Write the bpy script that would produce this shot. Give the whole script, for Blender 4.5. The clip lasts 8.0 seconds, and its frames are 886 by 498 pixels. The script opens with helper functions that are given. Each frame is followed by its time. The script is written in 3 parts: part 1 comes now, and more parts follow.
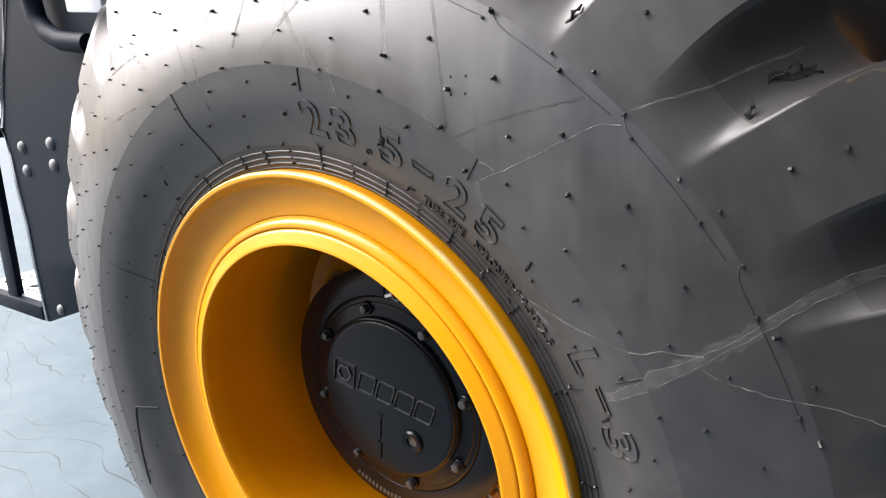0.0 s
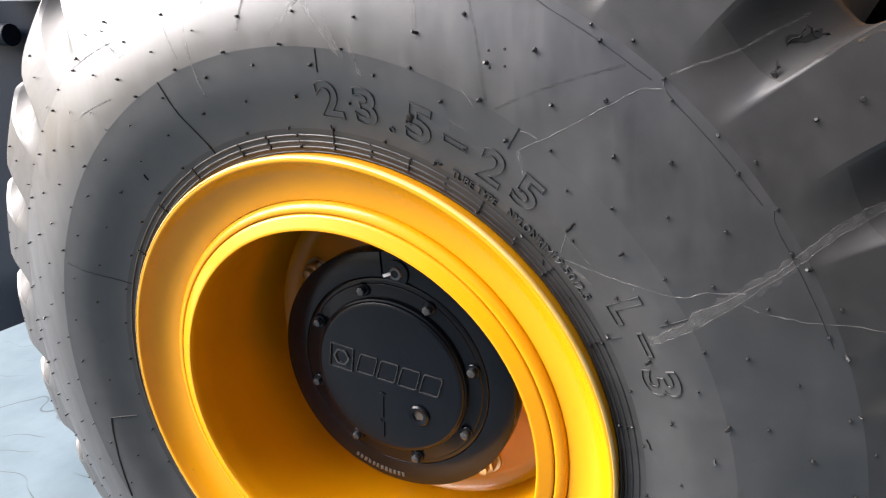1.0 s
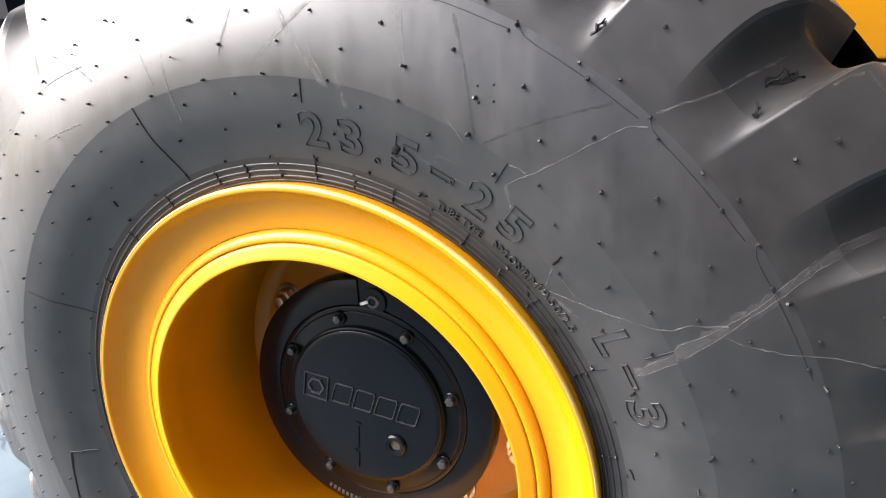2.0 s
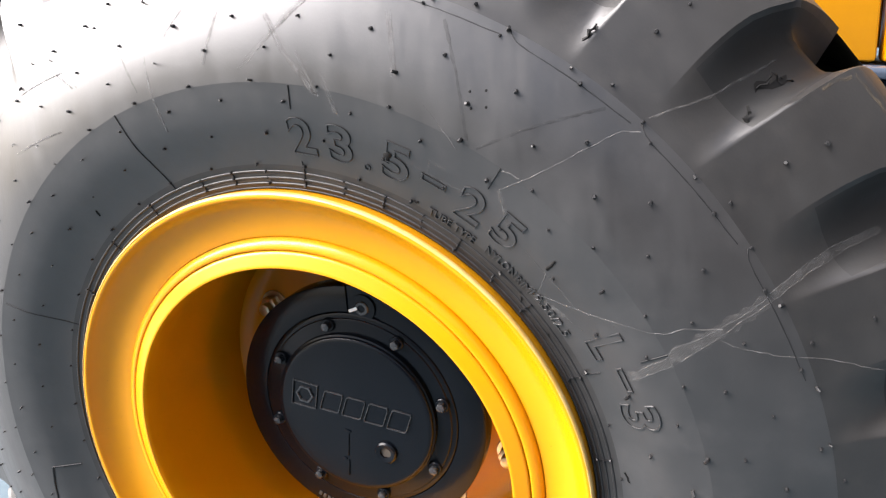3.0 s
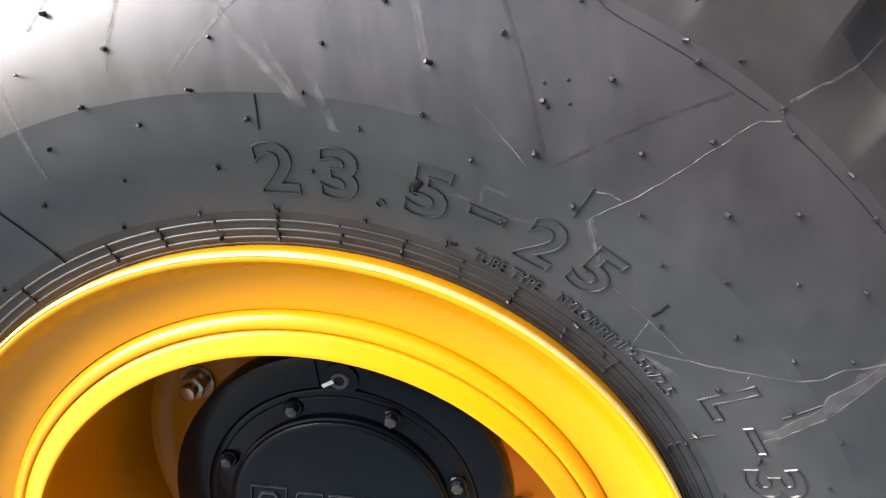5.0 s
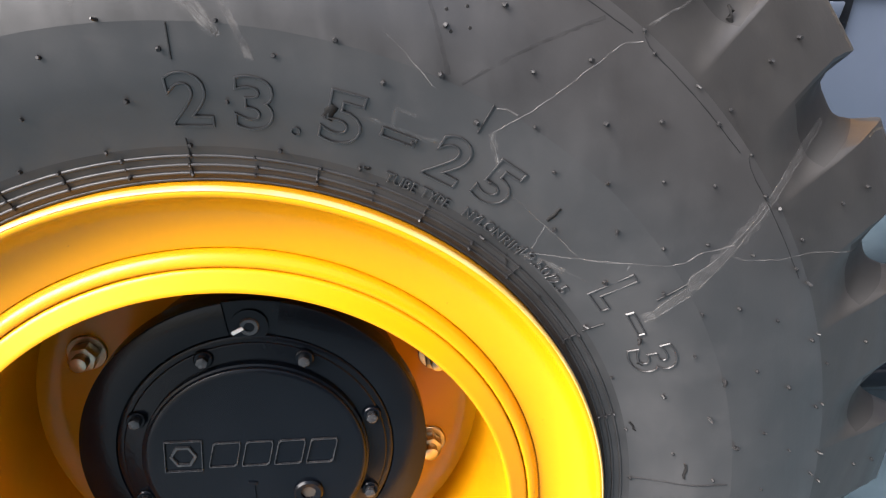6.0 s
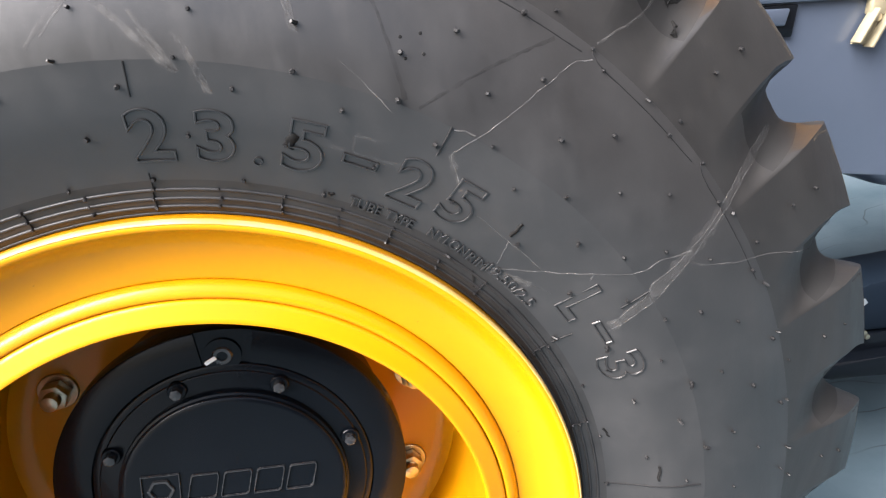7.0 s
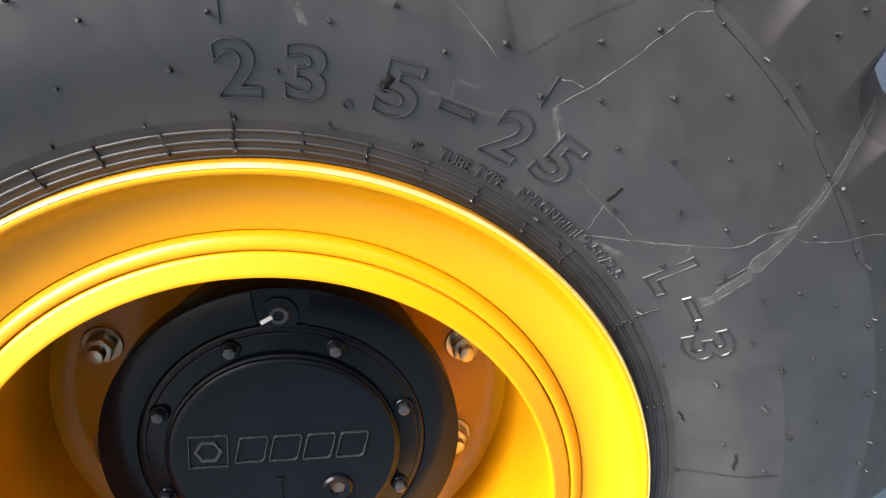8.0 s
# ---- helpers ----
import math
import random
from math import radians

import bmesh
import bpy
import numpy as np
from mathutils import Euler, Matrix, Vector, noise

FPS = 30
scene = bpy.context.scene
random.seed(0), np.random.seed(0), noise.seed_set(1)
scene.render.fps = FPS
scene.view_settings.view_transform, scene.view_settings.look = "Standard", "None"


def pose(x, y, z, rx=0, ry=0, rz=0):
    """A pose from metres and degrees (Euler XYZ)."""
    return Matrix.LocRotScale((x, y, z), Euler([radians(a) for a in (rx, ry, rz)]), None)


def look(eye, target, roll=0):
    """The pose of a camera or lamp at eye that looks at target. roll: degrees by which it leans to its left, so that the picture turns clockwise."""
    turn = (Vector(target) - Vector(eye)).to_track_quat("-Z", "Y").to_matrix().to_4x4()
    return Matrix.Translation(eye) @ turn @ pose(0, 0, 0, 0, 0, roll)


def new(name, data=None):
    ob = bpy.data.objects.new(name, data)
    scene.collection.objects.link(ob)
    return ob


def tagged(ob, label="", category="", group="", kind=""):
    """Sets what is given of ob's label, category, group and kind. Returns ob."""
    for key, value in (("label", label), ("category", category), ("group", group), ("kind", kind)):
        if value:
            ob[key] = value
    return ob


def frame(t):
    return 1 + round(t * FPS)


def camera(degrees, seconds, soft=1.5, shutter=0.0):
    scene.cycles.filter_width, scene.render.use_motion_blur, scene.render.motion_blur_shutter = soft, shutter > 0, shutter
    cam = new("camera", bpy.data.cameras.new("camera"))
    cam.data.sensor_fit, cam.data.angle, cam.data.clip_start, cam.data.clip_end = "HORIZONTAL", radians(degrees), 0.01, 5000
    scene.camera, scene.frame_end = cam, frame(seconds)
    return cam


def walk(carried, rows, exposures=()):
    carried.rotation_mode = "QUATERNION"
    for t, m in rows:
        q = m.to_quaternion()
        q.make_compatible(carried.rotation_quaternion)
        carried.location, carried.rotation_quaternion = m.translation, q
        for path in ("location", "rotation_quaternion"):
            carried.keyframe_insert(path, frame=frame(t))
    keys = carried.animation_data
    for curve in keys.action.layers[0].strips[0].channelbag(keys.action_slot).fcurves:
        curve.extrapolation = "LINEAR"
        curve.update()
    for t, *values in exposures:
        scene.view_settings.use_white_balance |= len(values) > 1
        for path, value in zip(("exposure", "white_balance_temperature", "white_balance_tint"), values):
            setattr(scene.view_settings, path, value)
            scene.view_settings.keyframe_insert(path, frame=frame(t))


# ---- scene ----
cam = camera(67.93, 8.0, soft=1.2)
HUB = 0.80  # height of the wheel centre over the floor
# seconds, place from the wheel centre, turn in degrees
ROWS = [
    (0.0, 0.6297, -0.5249, 0.4902, 74.08, 4.50, 35.71),
    (0.5, 0.5618, -0.5694, 0.4768, 72.01, 3.96, 30.91),
    (1.0, 0.5176, -0.6231, 0.4938, 72.06, 6.10, 25.62),
    (1.5, 0.4972, -0.6287, 0.5055, 73.19, 5.36, 23.06),
    (3.0, 0.4727, -0.6292, 0.5165, 73.13, 5.17, 19.98),
    (3.5, 0.4428, -0.5908, 0.5122, 73.56, 4.95, 18.08),
    (4.0, 0.3748, -0.4982, 0.5061, 72.65, 6.29, 17.79),
    (4.2, 0.3539, -0.4597, 0.5104, 72.95, 6.66, 17.54),
    (5.3, 0.2217, -0.4857, 0.5227, 69.69, 8.53, 0.70),
    (5.5, 0.2078, -0.5085, 0.5197, 68.66, 8.76, -1.48),
    (6.0, 0.2093, -0.5247, 0.4975, 67.58, 7.95, -7.49),
    (6.5, 0.2110, -0.5341, 0.4951, 67.71, 8.91, -9.62),
    (7.0, 0.2171, -0.5343, 0.5041, 68.37, 9.88, -10.60),
    (7.5, 0.2028, -0.5305, 0.5088, 68.96, 9.16, -9.92),
    (8.0, 0.1553, -0.4957, 0.4836, 67.08, 7.61, -8.64),
]
walk(cam, [(t, pose(x, y, z + HUB, rx, ry, rz)) for t, x, y, z, rx, ry, rz in ROWS],
     exposures=[(0.0, 1.36), (0.5, 1.47), (1.0, 1.58), (1.5, 1.72), (4.2, 1.77), (5.3, 1.78), (7.0, 1.82), (8.0, 1.76)])

# ---- light ----
world = bpy.data.worlds.new("sky")
scene.world = world
world.use_nodes = True
wn = world.node_tree
sky = wn.nodes.new("ShaderNodeTexSky")
sky.sky_type, sky.sun_disc = "NISHITA", False
SUN_EL, SUN_AZ = 47.0, 250.0 # degrees; azimuth clockwise from +y
sky.dust_density, sky.ozone_density = 6.0, 0.3
sky.sun_elevation, sky.sun_rotation = radians(SUN_EL), radians(SUN_AZ)
wn.links.new(sky.outputs["Color"], wn.nodes["Background"].inputs["Color"])
wn.nodes["Background"].inputs["Strength"].default_value = 0.125
sun = new("sun", bpy.data.lights.new("sun", "SUN"))
sun.data.energy, sun.data.angle, sun.data.color = 7.6, radians(64), (1.0, 0.955, 0.98)
away = Vector((math.sin(radians(SUN_AZ)) * math.cos(radians(SUN_EL)), math.cos(radians(SUN_AZ)) * math.cos(radians(SUN_EL)), math.sin(radians(SUN_EL))))
sun.matrix_world = look(away * 20, (0, 0, 0))


# ---- materials ----
def surface(name, base, rough, metal=0.0, vary=0.25, scale=6.0, grain=180.0, bump=0.15, depth=0.001, tint=None, spec=0.5, coat=0.0, rough_vary=0.08, wiped=0.0, stain=None):
    """A painted or moulded surface: colour stains and roughness at a large scale, grain and relief at a fine one."""
    m = bpy.data.materials.new(name)
    m.use_nodes = True
    nt = m.node_tree
    n, ln = nt.nodes, nt.links
    bsdf = n["Principled BSDF"]
    bsdf.inputs["Metallic"].default_value = metal
    bsdf.inputs["Specular IOR Level"].default_value = spec
    bsdf.inputs["Coat Weight"].default_value = coat
    bsdf.inputs["Coat Roughness"].default_value = 0.09
    co = n.new("ShaderNodeTexCoord")
    big = n.new("ShaderNodeTexNoise")
    big.inputs["Scale"].default_value, big.inputs["Detail"].default_value, big.inputs["Roughness"].default_value = scale, 8.0, 0.62
    fine = n.new("ShaderNodeTexNoise")
    fine.inputs["Scale"].default_value, fine.inputs["Detail"].default_value = grain, 4.0
    for t in (big, fine):
        ln.new(co.outputs["Object"], t.inputs["Vector"])
    ramp = n.new("ShaderNodeMapRange")
    ramp.inputs["From Min"].default_value, ramp.inputs["From Max"].default_value = 0.32, 0.72
    ln.new(big.outputs["Fac"], ramp.inputs["Value"])
    mix = n.new("ShaderNodeMix")
    mix.data_type = "RGBA"
    tint = tint or tuple(c * (1 - vary) for c in base)
    mix.inputs["A"].default_value, mix.inputs["B"].default_value = (*base, 1), (*tint, 1)
    ln.new(ramp.outputs["Result"], mix.inputs["Factor"])
    ln.new(mix.outputs["Result"], bsdf.inputs["Base Color"])
    if stain:
        # cloudy dust or grime: scale, lower and upper threshold, strength, colour
        cloud, cut, over = n.new("ShaderNodeTexNoise"), n.new("ShaderNodeMapRange"), n.new("ShaderNodeMix")
        cloud.inputs["Scale"].default_value, cloud.inputs["Detail"].default_value, cloud.inputs["Roughness"].default_value = stain[0], 9.0, 0.68
        ln.new(co.outputs["Object"], cloud.inputs["Vector"])
        cut.inputs["From Min"].default_value, cut.inputs["From Max"].default_value, cut.inputs["To Max"].default_value = stain[1], stain[2], stain[3]
        ln.new(cloud.outputs["Fac"], cut.inputs["Value"])
        over.data_type = "RGBA"
        ln.new(cut.outputs["Result"], over.inputs["Factor"])
        ln.new(mix.outputs["Result"], over.inputs["A"])
        over.inputs["B"].default_value = (*stain[4], 1)
        ln.new(over.outputs["Result"], bsdf.inputs["Base Color"])
    rr = n.new("ShaderNodeMapRange")
    rr.inputs["To Min"].default_value, rr.inputs["To Max"].default_value = rough - rough_vary, rough + rough_vary
    ln.new(big.outputs["Fac"], rr.inputs["Value"])
    ln.new(rr.outputs["Result"], bsdf.inputs["Roughness"])
    if wiped:
        # long wipe marks and a soft unevenness of the gloss
        turn = n.new("ShaderNodeMapping")
        turn.inputs["Scale"].default_value, turn.inputs["Rotation"].default_value = (34.0, 34.0, 5.0), (0.0, 0.25, 0.0)
        ln.new(co.outputs["Object"], turn.inputs["Vector"])
        wipe = n.new("ShaderNodeTexNoise")
        wipe.inputs["Scale"].default_value, wipe.inputs["Detail"].default_value, wipe.inputs["Roughness"].default_value = 1.0, 7.0, 0.65
        ln.new(turn.outputs["Vector"], wipe.inputs["Vector"])
        more = n.new("ShaderNodeMapRange")
        more.inputs["From Min"].default_value, more.inputs["From Max"].default_value = 0.35, 0.7
        more.inputs["To Min"].default_value, more.inputs["To Max"].default_value = -wiped, wiped
        ln.new(wipe.outputs["Fac"], more.inputs["Value"])
        total = n.new("ShaderNodeMath")
        total.operation = "ADD"
        ln.new(rr.outputs["Result"], total.inputs[0])
        ln.new(more.outputs["Result"], total.inputs[1])
        ln.new(total.outputs["Value"], bsdf.inputs["Roughness"])
    bp = n.new("ShaderNodeBump")
    bp.inputs["Strength"].default_value, bp.inputs["Distance"].default_value = bump, depth
    ln.new(fine.outputs["Fac"], bp.inputs["Height"])
    ln.new(bp.outputs["Normal"], bsdf.inputs["Normal"])
    return m


RUBBER = surface("black_rubber", (0.0155, 0.0152, 0.0154), 0.38, tint=(0.0255, 0.0248, 0.0249), scale=8.0, grain=330.0, bump=0.06, spec=0.72, rough_vary=0.10, wiped=0.075, stain=(24.0, 0.50, 0.76, 0.15, (0.070, 0.067, 0.066)))
# darker, less glossy rubber that paints the shade next to the rim
RUBBER_BEAD_SHADE = surface("bead_shade_rubber", (0.0120, 0.0117, 0.0118), 0.44, tint=(0.021, 0.0205, 0.0205), scale=30.0, grain=300.0, spec=0.50, bump=0.05)
RUBBER_MOULD = surface("moulded_lettering", (0.0120, 0.0120, 0.0125), 0.30, tint=(0.018, 0.018, 0.0185), scale=60.0, grain=300.0, spec=0.75, bump=0.05)
DUSTY = surface("dusty_rubber", (0.034, 0.028, 0.021), 0.62, tint=(0.017, 0.016, 0.015), scale=18.0, grain=200.0)
RUBBER_FRESH = surface("fresh_rubber", (0.0085, 0.0085, 0.009), 0.48, spec=0.4, scale=40.0, grain=400.0)
YELLOW = surface("yellow_paint", (0.535, 0.226, 0.0008), 0.34, tint=(0.49, 0.205, 0.0012), scale=7.0, grain=90.0, bump=0.05, spec=0.22, coat=0.24, stain=(90.0, 0.66, 0.74, 0.55, (0.20, 0.085, 0.012)))
BLACK = surface("black_paint", (0.0022, 0.0032, 0.0050), 0.22, tint=(0.0036, 0.0048, 0.0070), scale=14.0, grain=200.0, bump=0.22, spec=0.17, rough_vary=0.05)
BLACK_MATT = surface("black_frame_paint", (0.0046, 0.0082, 0.0138), 0.55, tint=(0.0064, 0.0104, 0.0164), scale=9.0, grain=120.0, spec=0.05, bump=0.05)
RUBBER_LUG = surface("lug_rubber", (0.0130, 0.0126, 0.0125), 0.44, tint=(0.0220, 0.0212, 0.0206), scale=9.0, grain=330.0, bump=0.08, spec=0.48, rough_vary=0.12, wiped=0.06, stain=(20.0, 0.50, 0.76, 0.16, (0.060, 0.053, 0.045)))
# darker, duller lug rubber: the shade in the gaps put into the colour
RUBBER_GAP_SHADE = surface("shaded_gap_rubber", (0.0115, 0.0115, 0.0118), 0.58, tint=(0.019, 0.0186, 0.018), scale=14.0, grain=260.0, spec=0.26, bump=0.1)
# black of torn rubber; also paints the shade in dimples and the torn hole
TORN_SHADE = surface("torn_and_shade_black", (0.0035, 0.0034, 0.0034), 0.75, tint=(0.006, 0.006, 0.006), scale=90.0, grain=300.0, spec=0.2, bump=0.5)
ZINC = surface("dull_zinc", (0.115, 0.12, 0.127), 0.6, tint=(0.085, 0.09, 0.097), scale=60.0)
BRACKET = surface("pale_grey_paint", (0.50, 0.52, 0.55), 0.5, vary=0.2, scale=30.0)
# lighter copy of the black that paints in emblem highlights; bolts share it
LIGHTER_BLACK = surface("lighter_black_paint", (0.014, 0.015, 0.017), 0.26, tint=(0.032, 0.032, 0.033), scale=60.0, grain=250.0, bump=0.2, spec=0.6)
# pale paint that stands for the bright highlight along the flange lip
PALE_LIP = surface("lip_highlight_paint", (0.52, 0.37, 0.15), 0.42, tint=(0.52, 0.28, 0.03), scale=25.0, grain=200.0, bump=0.2, spec=0.5)
STEEL = surface("zinc_steel", (0.60, 0.54, 0.42), 0.30, metal=1.0, tint=(0.38, 0.32, 0.22), scale=45.0, grain=300.0)
WHITE = surface("white_plastic", (0.85, 0.85, 0.83), 0.4, vary=0.08, scale=50.0)
DARK = surface("dark_iron", (0.03, 0.026, 0.022), 0.6, tint=(0.06, 0.045, 0.03), scale=20.0)
GREY_BLUE = surface("blue_grey_paint", (0.056, 0.071, 0.100), 0.34, tint=(0.046, 0.060, 0.086), scale=4.0, grain=120.0, bump=0.06, coat=0.3)
CREAM = surface("cream_plastic", (0.24, 0.21, 0.135), 0.5, tint=(0.18, 0.155, 0.10), scale=30.0)
TREAD_PLATE = surface("galvanised_step", (0.55, 0.56, 0.58), 0.42, metal=0.8, tint=(0.38, 0.39, 0.41), scale=25.0)


def rub_mark(name, base, cover, size=45.0, low=0.3, high=0.7):
    """A dusty smear that lets the rubber show through in patches."""
    m = surface(name, base, 0.7, vary=0.4, scale=80.0, grain=400.0)
    n, ln = m.node_tree.nodes, m.node_tree.links
    co, patch, part_of = n.new("ShaderNodeTexCoord"), n.new("ShaderNodeTexNoise"), n.new("ShaderNodeMapRange")
    patch.inputs["Scale"].default_value, patch.inputs["Detail"].default_value, patch.inputs["Roughness"].default_value = size, 6.0, 0.7
    ln.new(co.outputs["Object"], patch.inputs["Vector"])
    part_of.inputs["From Min"].default_value, part_of.inputs["From Max"].default_value = low, high
    part_of.inputs["To Min"].default_value, part_of.inputs["To Max"].default_value = 0.0, cover
    ln.new(patch.outputs["Fac"], part_of.inputs["Value"])
    ln.new(part_of.outputs["Result"], n["Principled BSDF"].inputs["Alpha"])
    return m


SCUFF = rub_mark("pale_scuff", (0.15, 0.146, 0.142), 0.62, 70.0, 0.34, 0.64)
SMEAR = rub_mark("dust_smear", (0.15, 0.146, 0.141), 0.40, 120.0, 0.34, 0.64)
FILM = rub_mark("dried_film", (0.125, 0.122, 0.118), 0.38, 130.0, 0.26, 0.66)
STREAK = rub_mark("faint_streak", (0.15, 0.146, 0.142), 0.24, 60.0, 0.36, 0.7)
TAN_DUST = rub_mark("tan_dust", (0.12, 0.092, 0.060), 0.6)
DARK_RUB = rub_mark("dark_rub", (0.008, 0.008, 0.008), 0.4)


# ---- building helpers ----
def smoothed(me, sharp=32.0):
    """Smooth shading with hard edges where two faces meet at more than that many degrees."""
    bm = bmesh.new()
    bm.from_mesh(me)
    for f in bm.faces:
        f.smooth = True
    lim = radians(sharp)
    for e in bm.edges:
        if len(e.link_faces) == 2 and e.calc_face_angle(0.0) > lim:
            e.smooth = False
    bm.to_mesh(me)
    bm.free()
    return me


def mesh_of(name, verts, faces, material, sharp=32.0, tidy=True):
    me = bpy.data.meshes.new(name)
    me.from_pydata([tuple(v) for v in verts], [], faces)
    me.materials.append(material)
    if tidy:
        bm = bmesh.new()
        bm.from_mesh(me)
        bmesh.ops.remove_doubles(bm, verts=bm.verts, dist=1e-6)
        bmesh.ops.recalc_face_normals(bm, faces=bm.faces)
        bm.to_mesh(me)
        bm.free()
    return smoothed(me, sharp)


def thing(name, at, label, category, group=""):
    ob = new(name)
    ob.location = at
    ob.empty_display_size = 0.05
    return tagged(ob, label, category, group)


def part(name, me, parent, m=None, label=""):
    """A mesh as a part. m: its pose in the world."""
    ob = new(name, me)
    ob.parent = parent
    base = Matrix.Translation(parent.location) if parent.parent is None else Matrix.Translation(parent.parent.location) @ parent.matrix_basis
    ob.matrix_basis = base.inverted() @ (m or Matrix())
    return tagged(ob, label)


def lathe(name, profile, material, columns=192, closed=True, sharp=32.0, ring=()):
    """Turns rows of (radius, y) about the y axis. ring: radii at which a hard edge runs round."""
    verts, faces, k = [], [], len(profile)
    for c in range(columns):
        a = 2 * math.pi * c / columns
        verts += [(r * math.cos(a), y, r * math.sin(a)) for r, y in profile]
    for c in range(columns):
        d = (c + 1) % columns
        for i in range(k if closed else k - 1):
            j = (i + 1) % k
            faces.append((c * k + i, c * k + j, d * k + j, d * k + i))
    me = mesh_of(name, verts, faces, material, sharp)
    if ring:
        bm = bmesh.new()
        bm.from_mesh(me)
        for e in bm.edges:
            a, b = [math.hypot(v.co.x, v.co.z) for v in e.verts]
            if any(abs(a - r) < 2e-4 and abs(b - r) < 2e-4 for r in ring):
                e.smooth = False
        bm.to_mesh(me)
        bm.free()
    return me


def arc_ring(name, profile, start, end, material, sharp=40.0):
    """Turns a closed profile of (radius, y) about the y axis from one angle to another, with closed ends."""
    k, columns = len(profile), int(abs(end - start) / 2.5)
    verts, faces = [], []
    for c in range(columns + 1):
        a = radians(start + (end - start) * c / columns)
        verts += [(r * math.cos(a), y, r * math.sin(a)) for r, y in profile]
        if c:
            faces += [((c - 1) * k + i, (c - 1) * k + (i + 1) % k, c * k + (i + 1) % k, c * k + i) for i in range(k)]
    faces += [tuple(range(k)), tuple(range(columns * k, columns * k + k))]
    return mesh_of(name, verts, faces, material, sharp)


def prism(name, outline, depth, material, bevel=0.0, sharp=32.0, segments=2):
    """An outline in x, z, made solid from y = 0 to y = depth, with rounded edges."""
    bm = bmesh.new()
    low = [bm.verts.new((x, 0, z)) for x, z in outline]
    high = [bm.verts.new((x, depth, z)) for x, z in outline]
    bm.faces.new(low)
    bm.faces.new(high[::-1])
    for i in range(len(low)):
        j = (i + 1) % len(low)
        bm.faces.new((low[i], low[j], high[j], high[i]))
    if bevel:
        bmesh.ops.bevel(bm, geom=list(bm.edges), offset=bevel, segments=segments, affect="EDGES", profile=0.5, clamp_overlap=True)
    bmesh.ops.recalc_face_normals(bm, faces=bm.faces)
    me = bpy.data.meshes.new(name)
    bm.to_mesh(me)
    bm.free()
    me.materials.append(material)
    return smoothed(me, sharp)


def box(name, size, material, bevel=0.004):
    x, y, z = [s / 2 for s in size]
    me = prism(name, [(-x, -z), (x, -z), (x, z), (-x, z)], size[1], material, bevel)
    me.transform(Matrix.Translation((0, -y, 0)))
    return me


def outline_bar(name, outline, wide, deep, material):
    """A raised bar of that width along a closed outline in x, z, towards -y."""
    mid = Vector((sum(x for x, _ in outline) / len(outline), sum(z for _, z in outline) / len(outline)))
    verts, faces, n = [], [], len(outline)
    for x, z in outline:
        d = (Vector((x, z)) - mid)
        inner = mid + d * max(0.1, 1 - 1.4 * wide / d.length)
        soft = mid + d * (1 - 0.35 * wide / d.length)
        soft2 = mid + d * (1 - 1.05 * wide / d.length)
        verts += [(x, deep, z), (soft[0], -deep * 0.6, soft[1]), (soft2[0], -deep * 0.6, soft2[1]), (inner[0], deep, inner[1])]
    for i in range(n):
        j = (i + 1) % n
        faces += [(4 * i + k, 4 * i + k + 1, 4 * j + k + 1, 4 * j + k) for k in range(3)]
    return mesh_of(name, verts, faces, material, 30)


def disc_outline(r, n=32, start=0.0):
    return [(r * math.cos(start + 2 * math.pi * i / n), r * math.sin(start + 2 * math.pi * i / n)) for i in range(n)]


def tube(name, points, radius, material, sides=6):
    """A round bar through points."""
    pts = [Vector(p) for p in points]
    verts, faces = [], []
    for i, p in enumerate(pts):
        d = (pts[min(i + 1, len(pts) - 1)] - pts[max(i - 1, 0)]).normalized()
        u = d.cross(Vector((0, 0, 1)) if abs(d.z) < 0.9 else Vector((1, 0, 0))).normalized()
        v = d.cross(u)
        r = radius[i] if isinstance(radius, (list, tuple)) else radius
        verts += [p + (u * math.cos(2 * math.pi * k / sides) + v * math.sin(2 * math.pi * k / sides)) * r for k in range(sides)]
    for i in range(len(pts) - 1):
        for k in range(sides):
            l = (k + 1) % sides
            faces.append((i * sides + k, i * sides + l, (i + 1) * sides + l, (i + 1) * sides + k))
    faces += [tuple(range(sides)), tuple(range((len(pts) - 1) * sides, len(pts) * sides))]
    return mesh_of(name, verts, faces, material, 50)


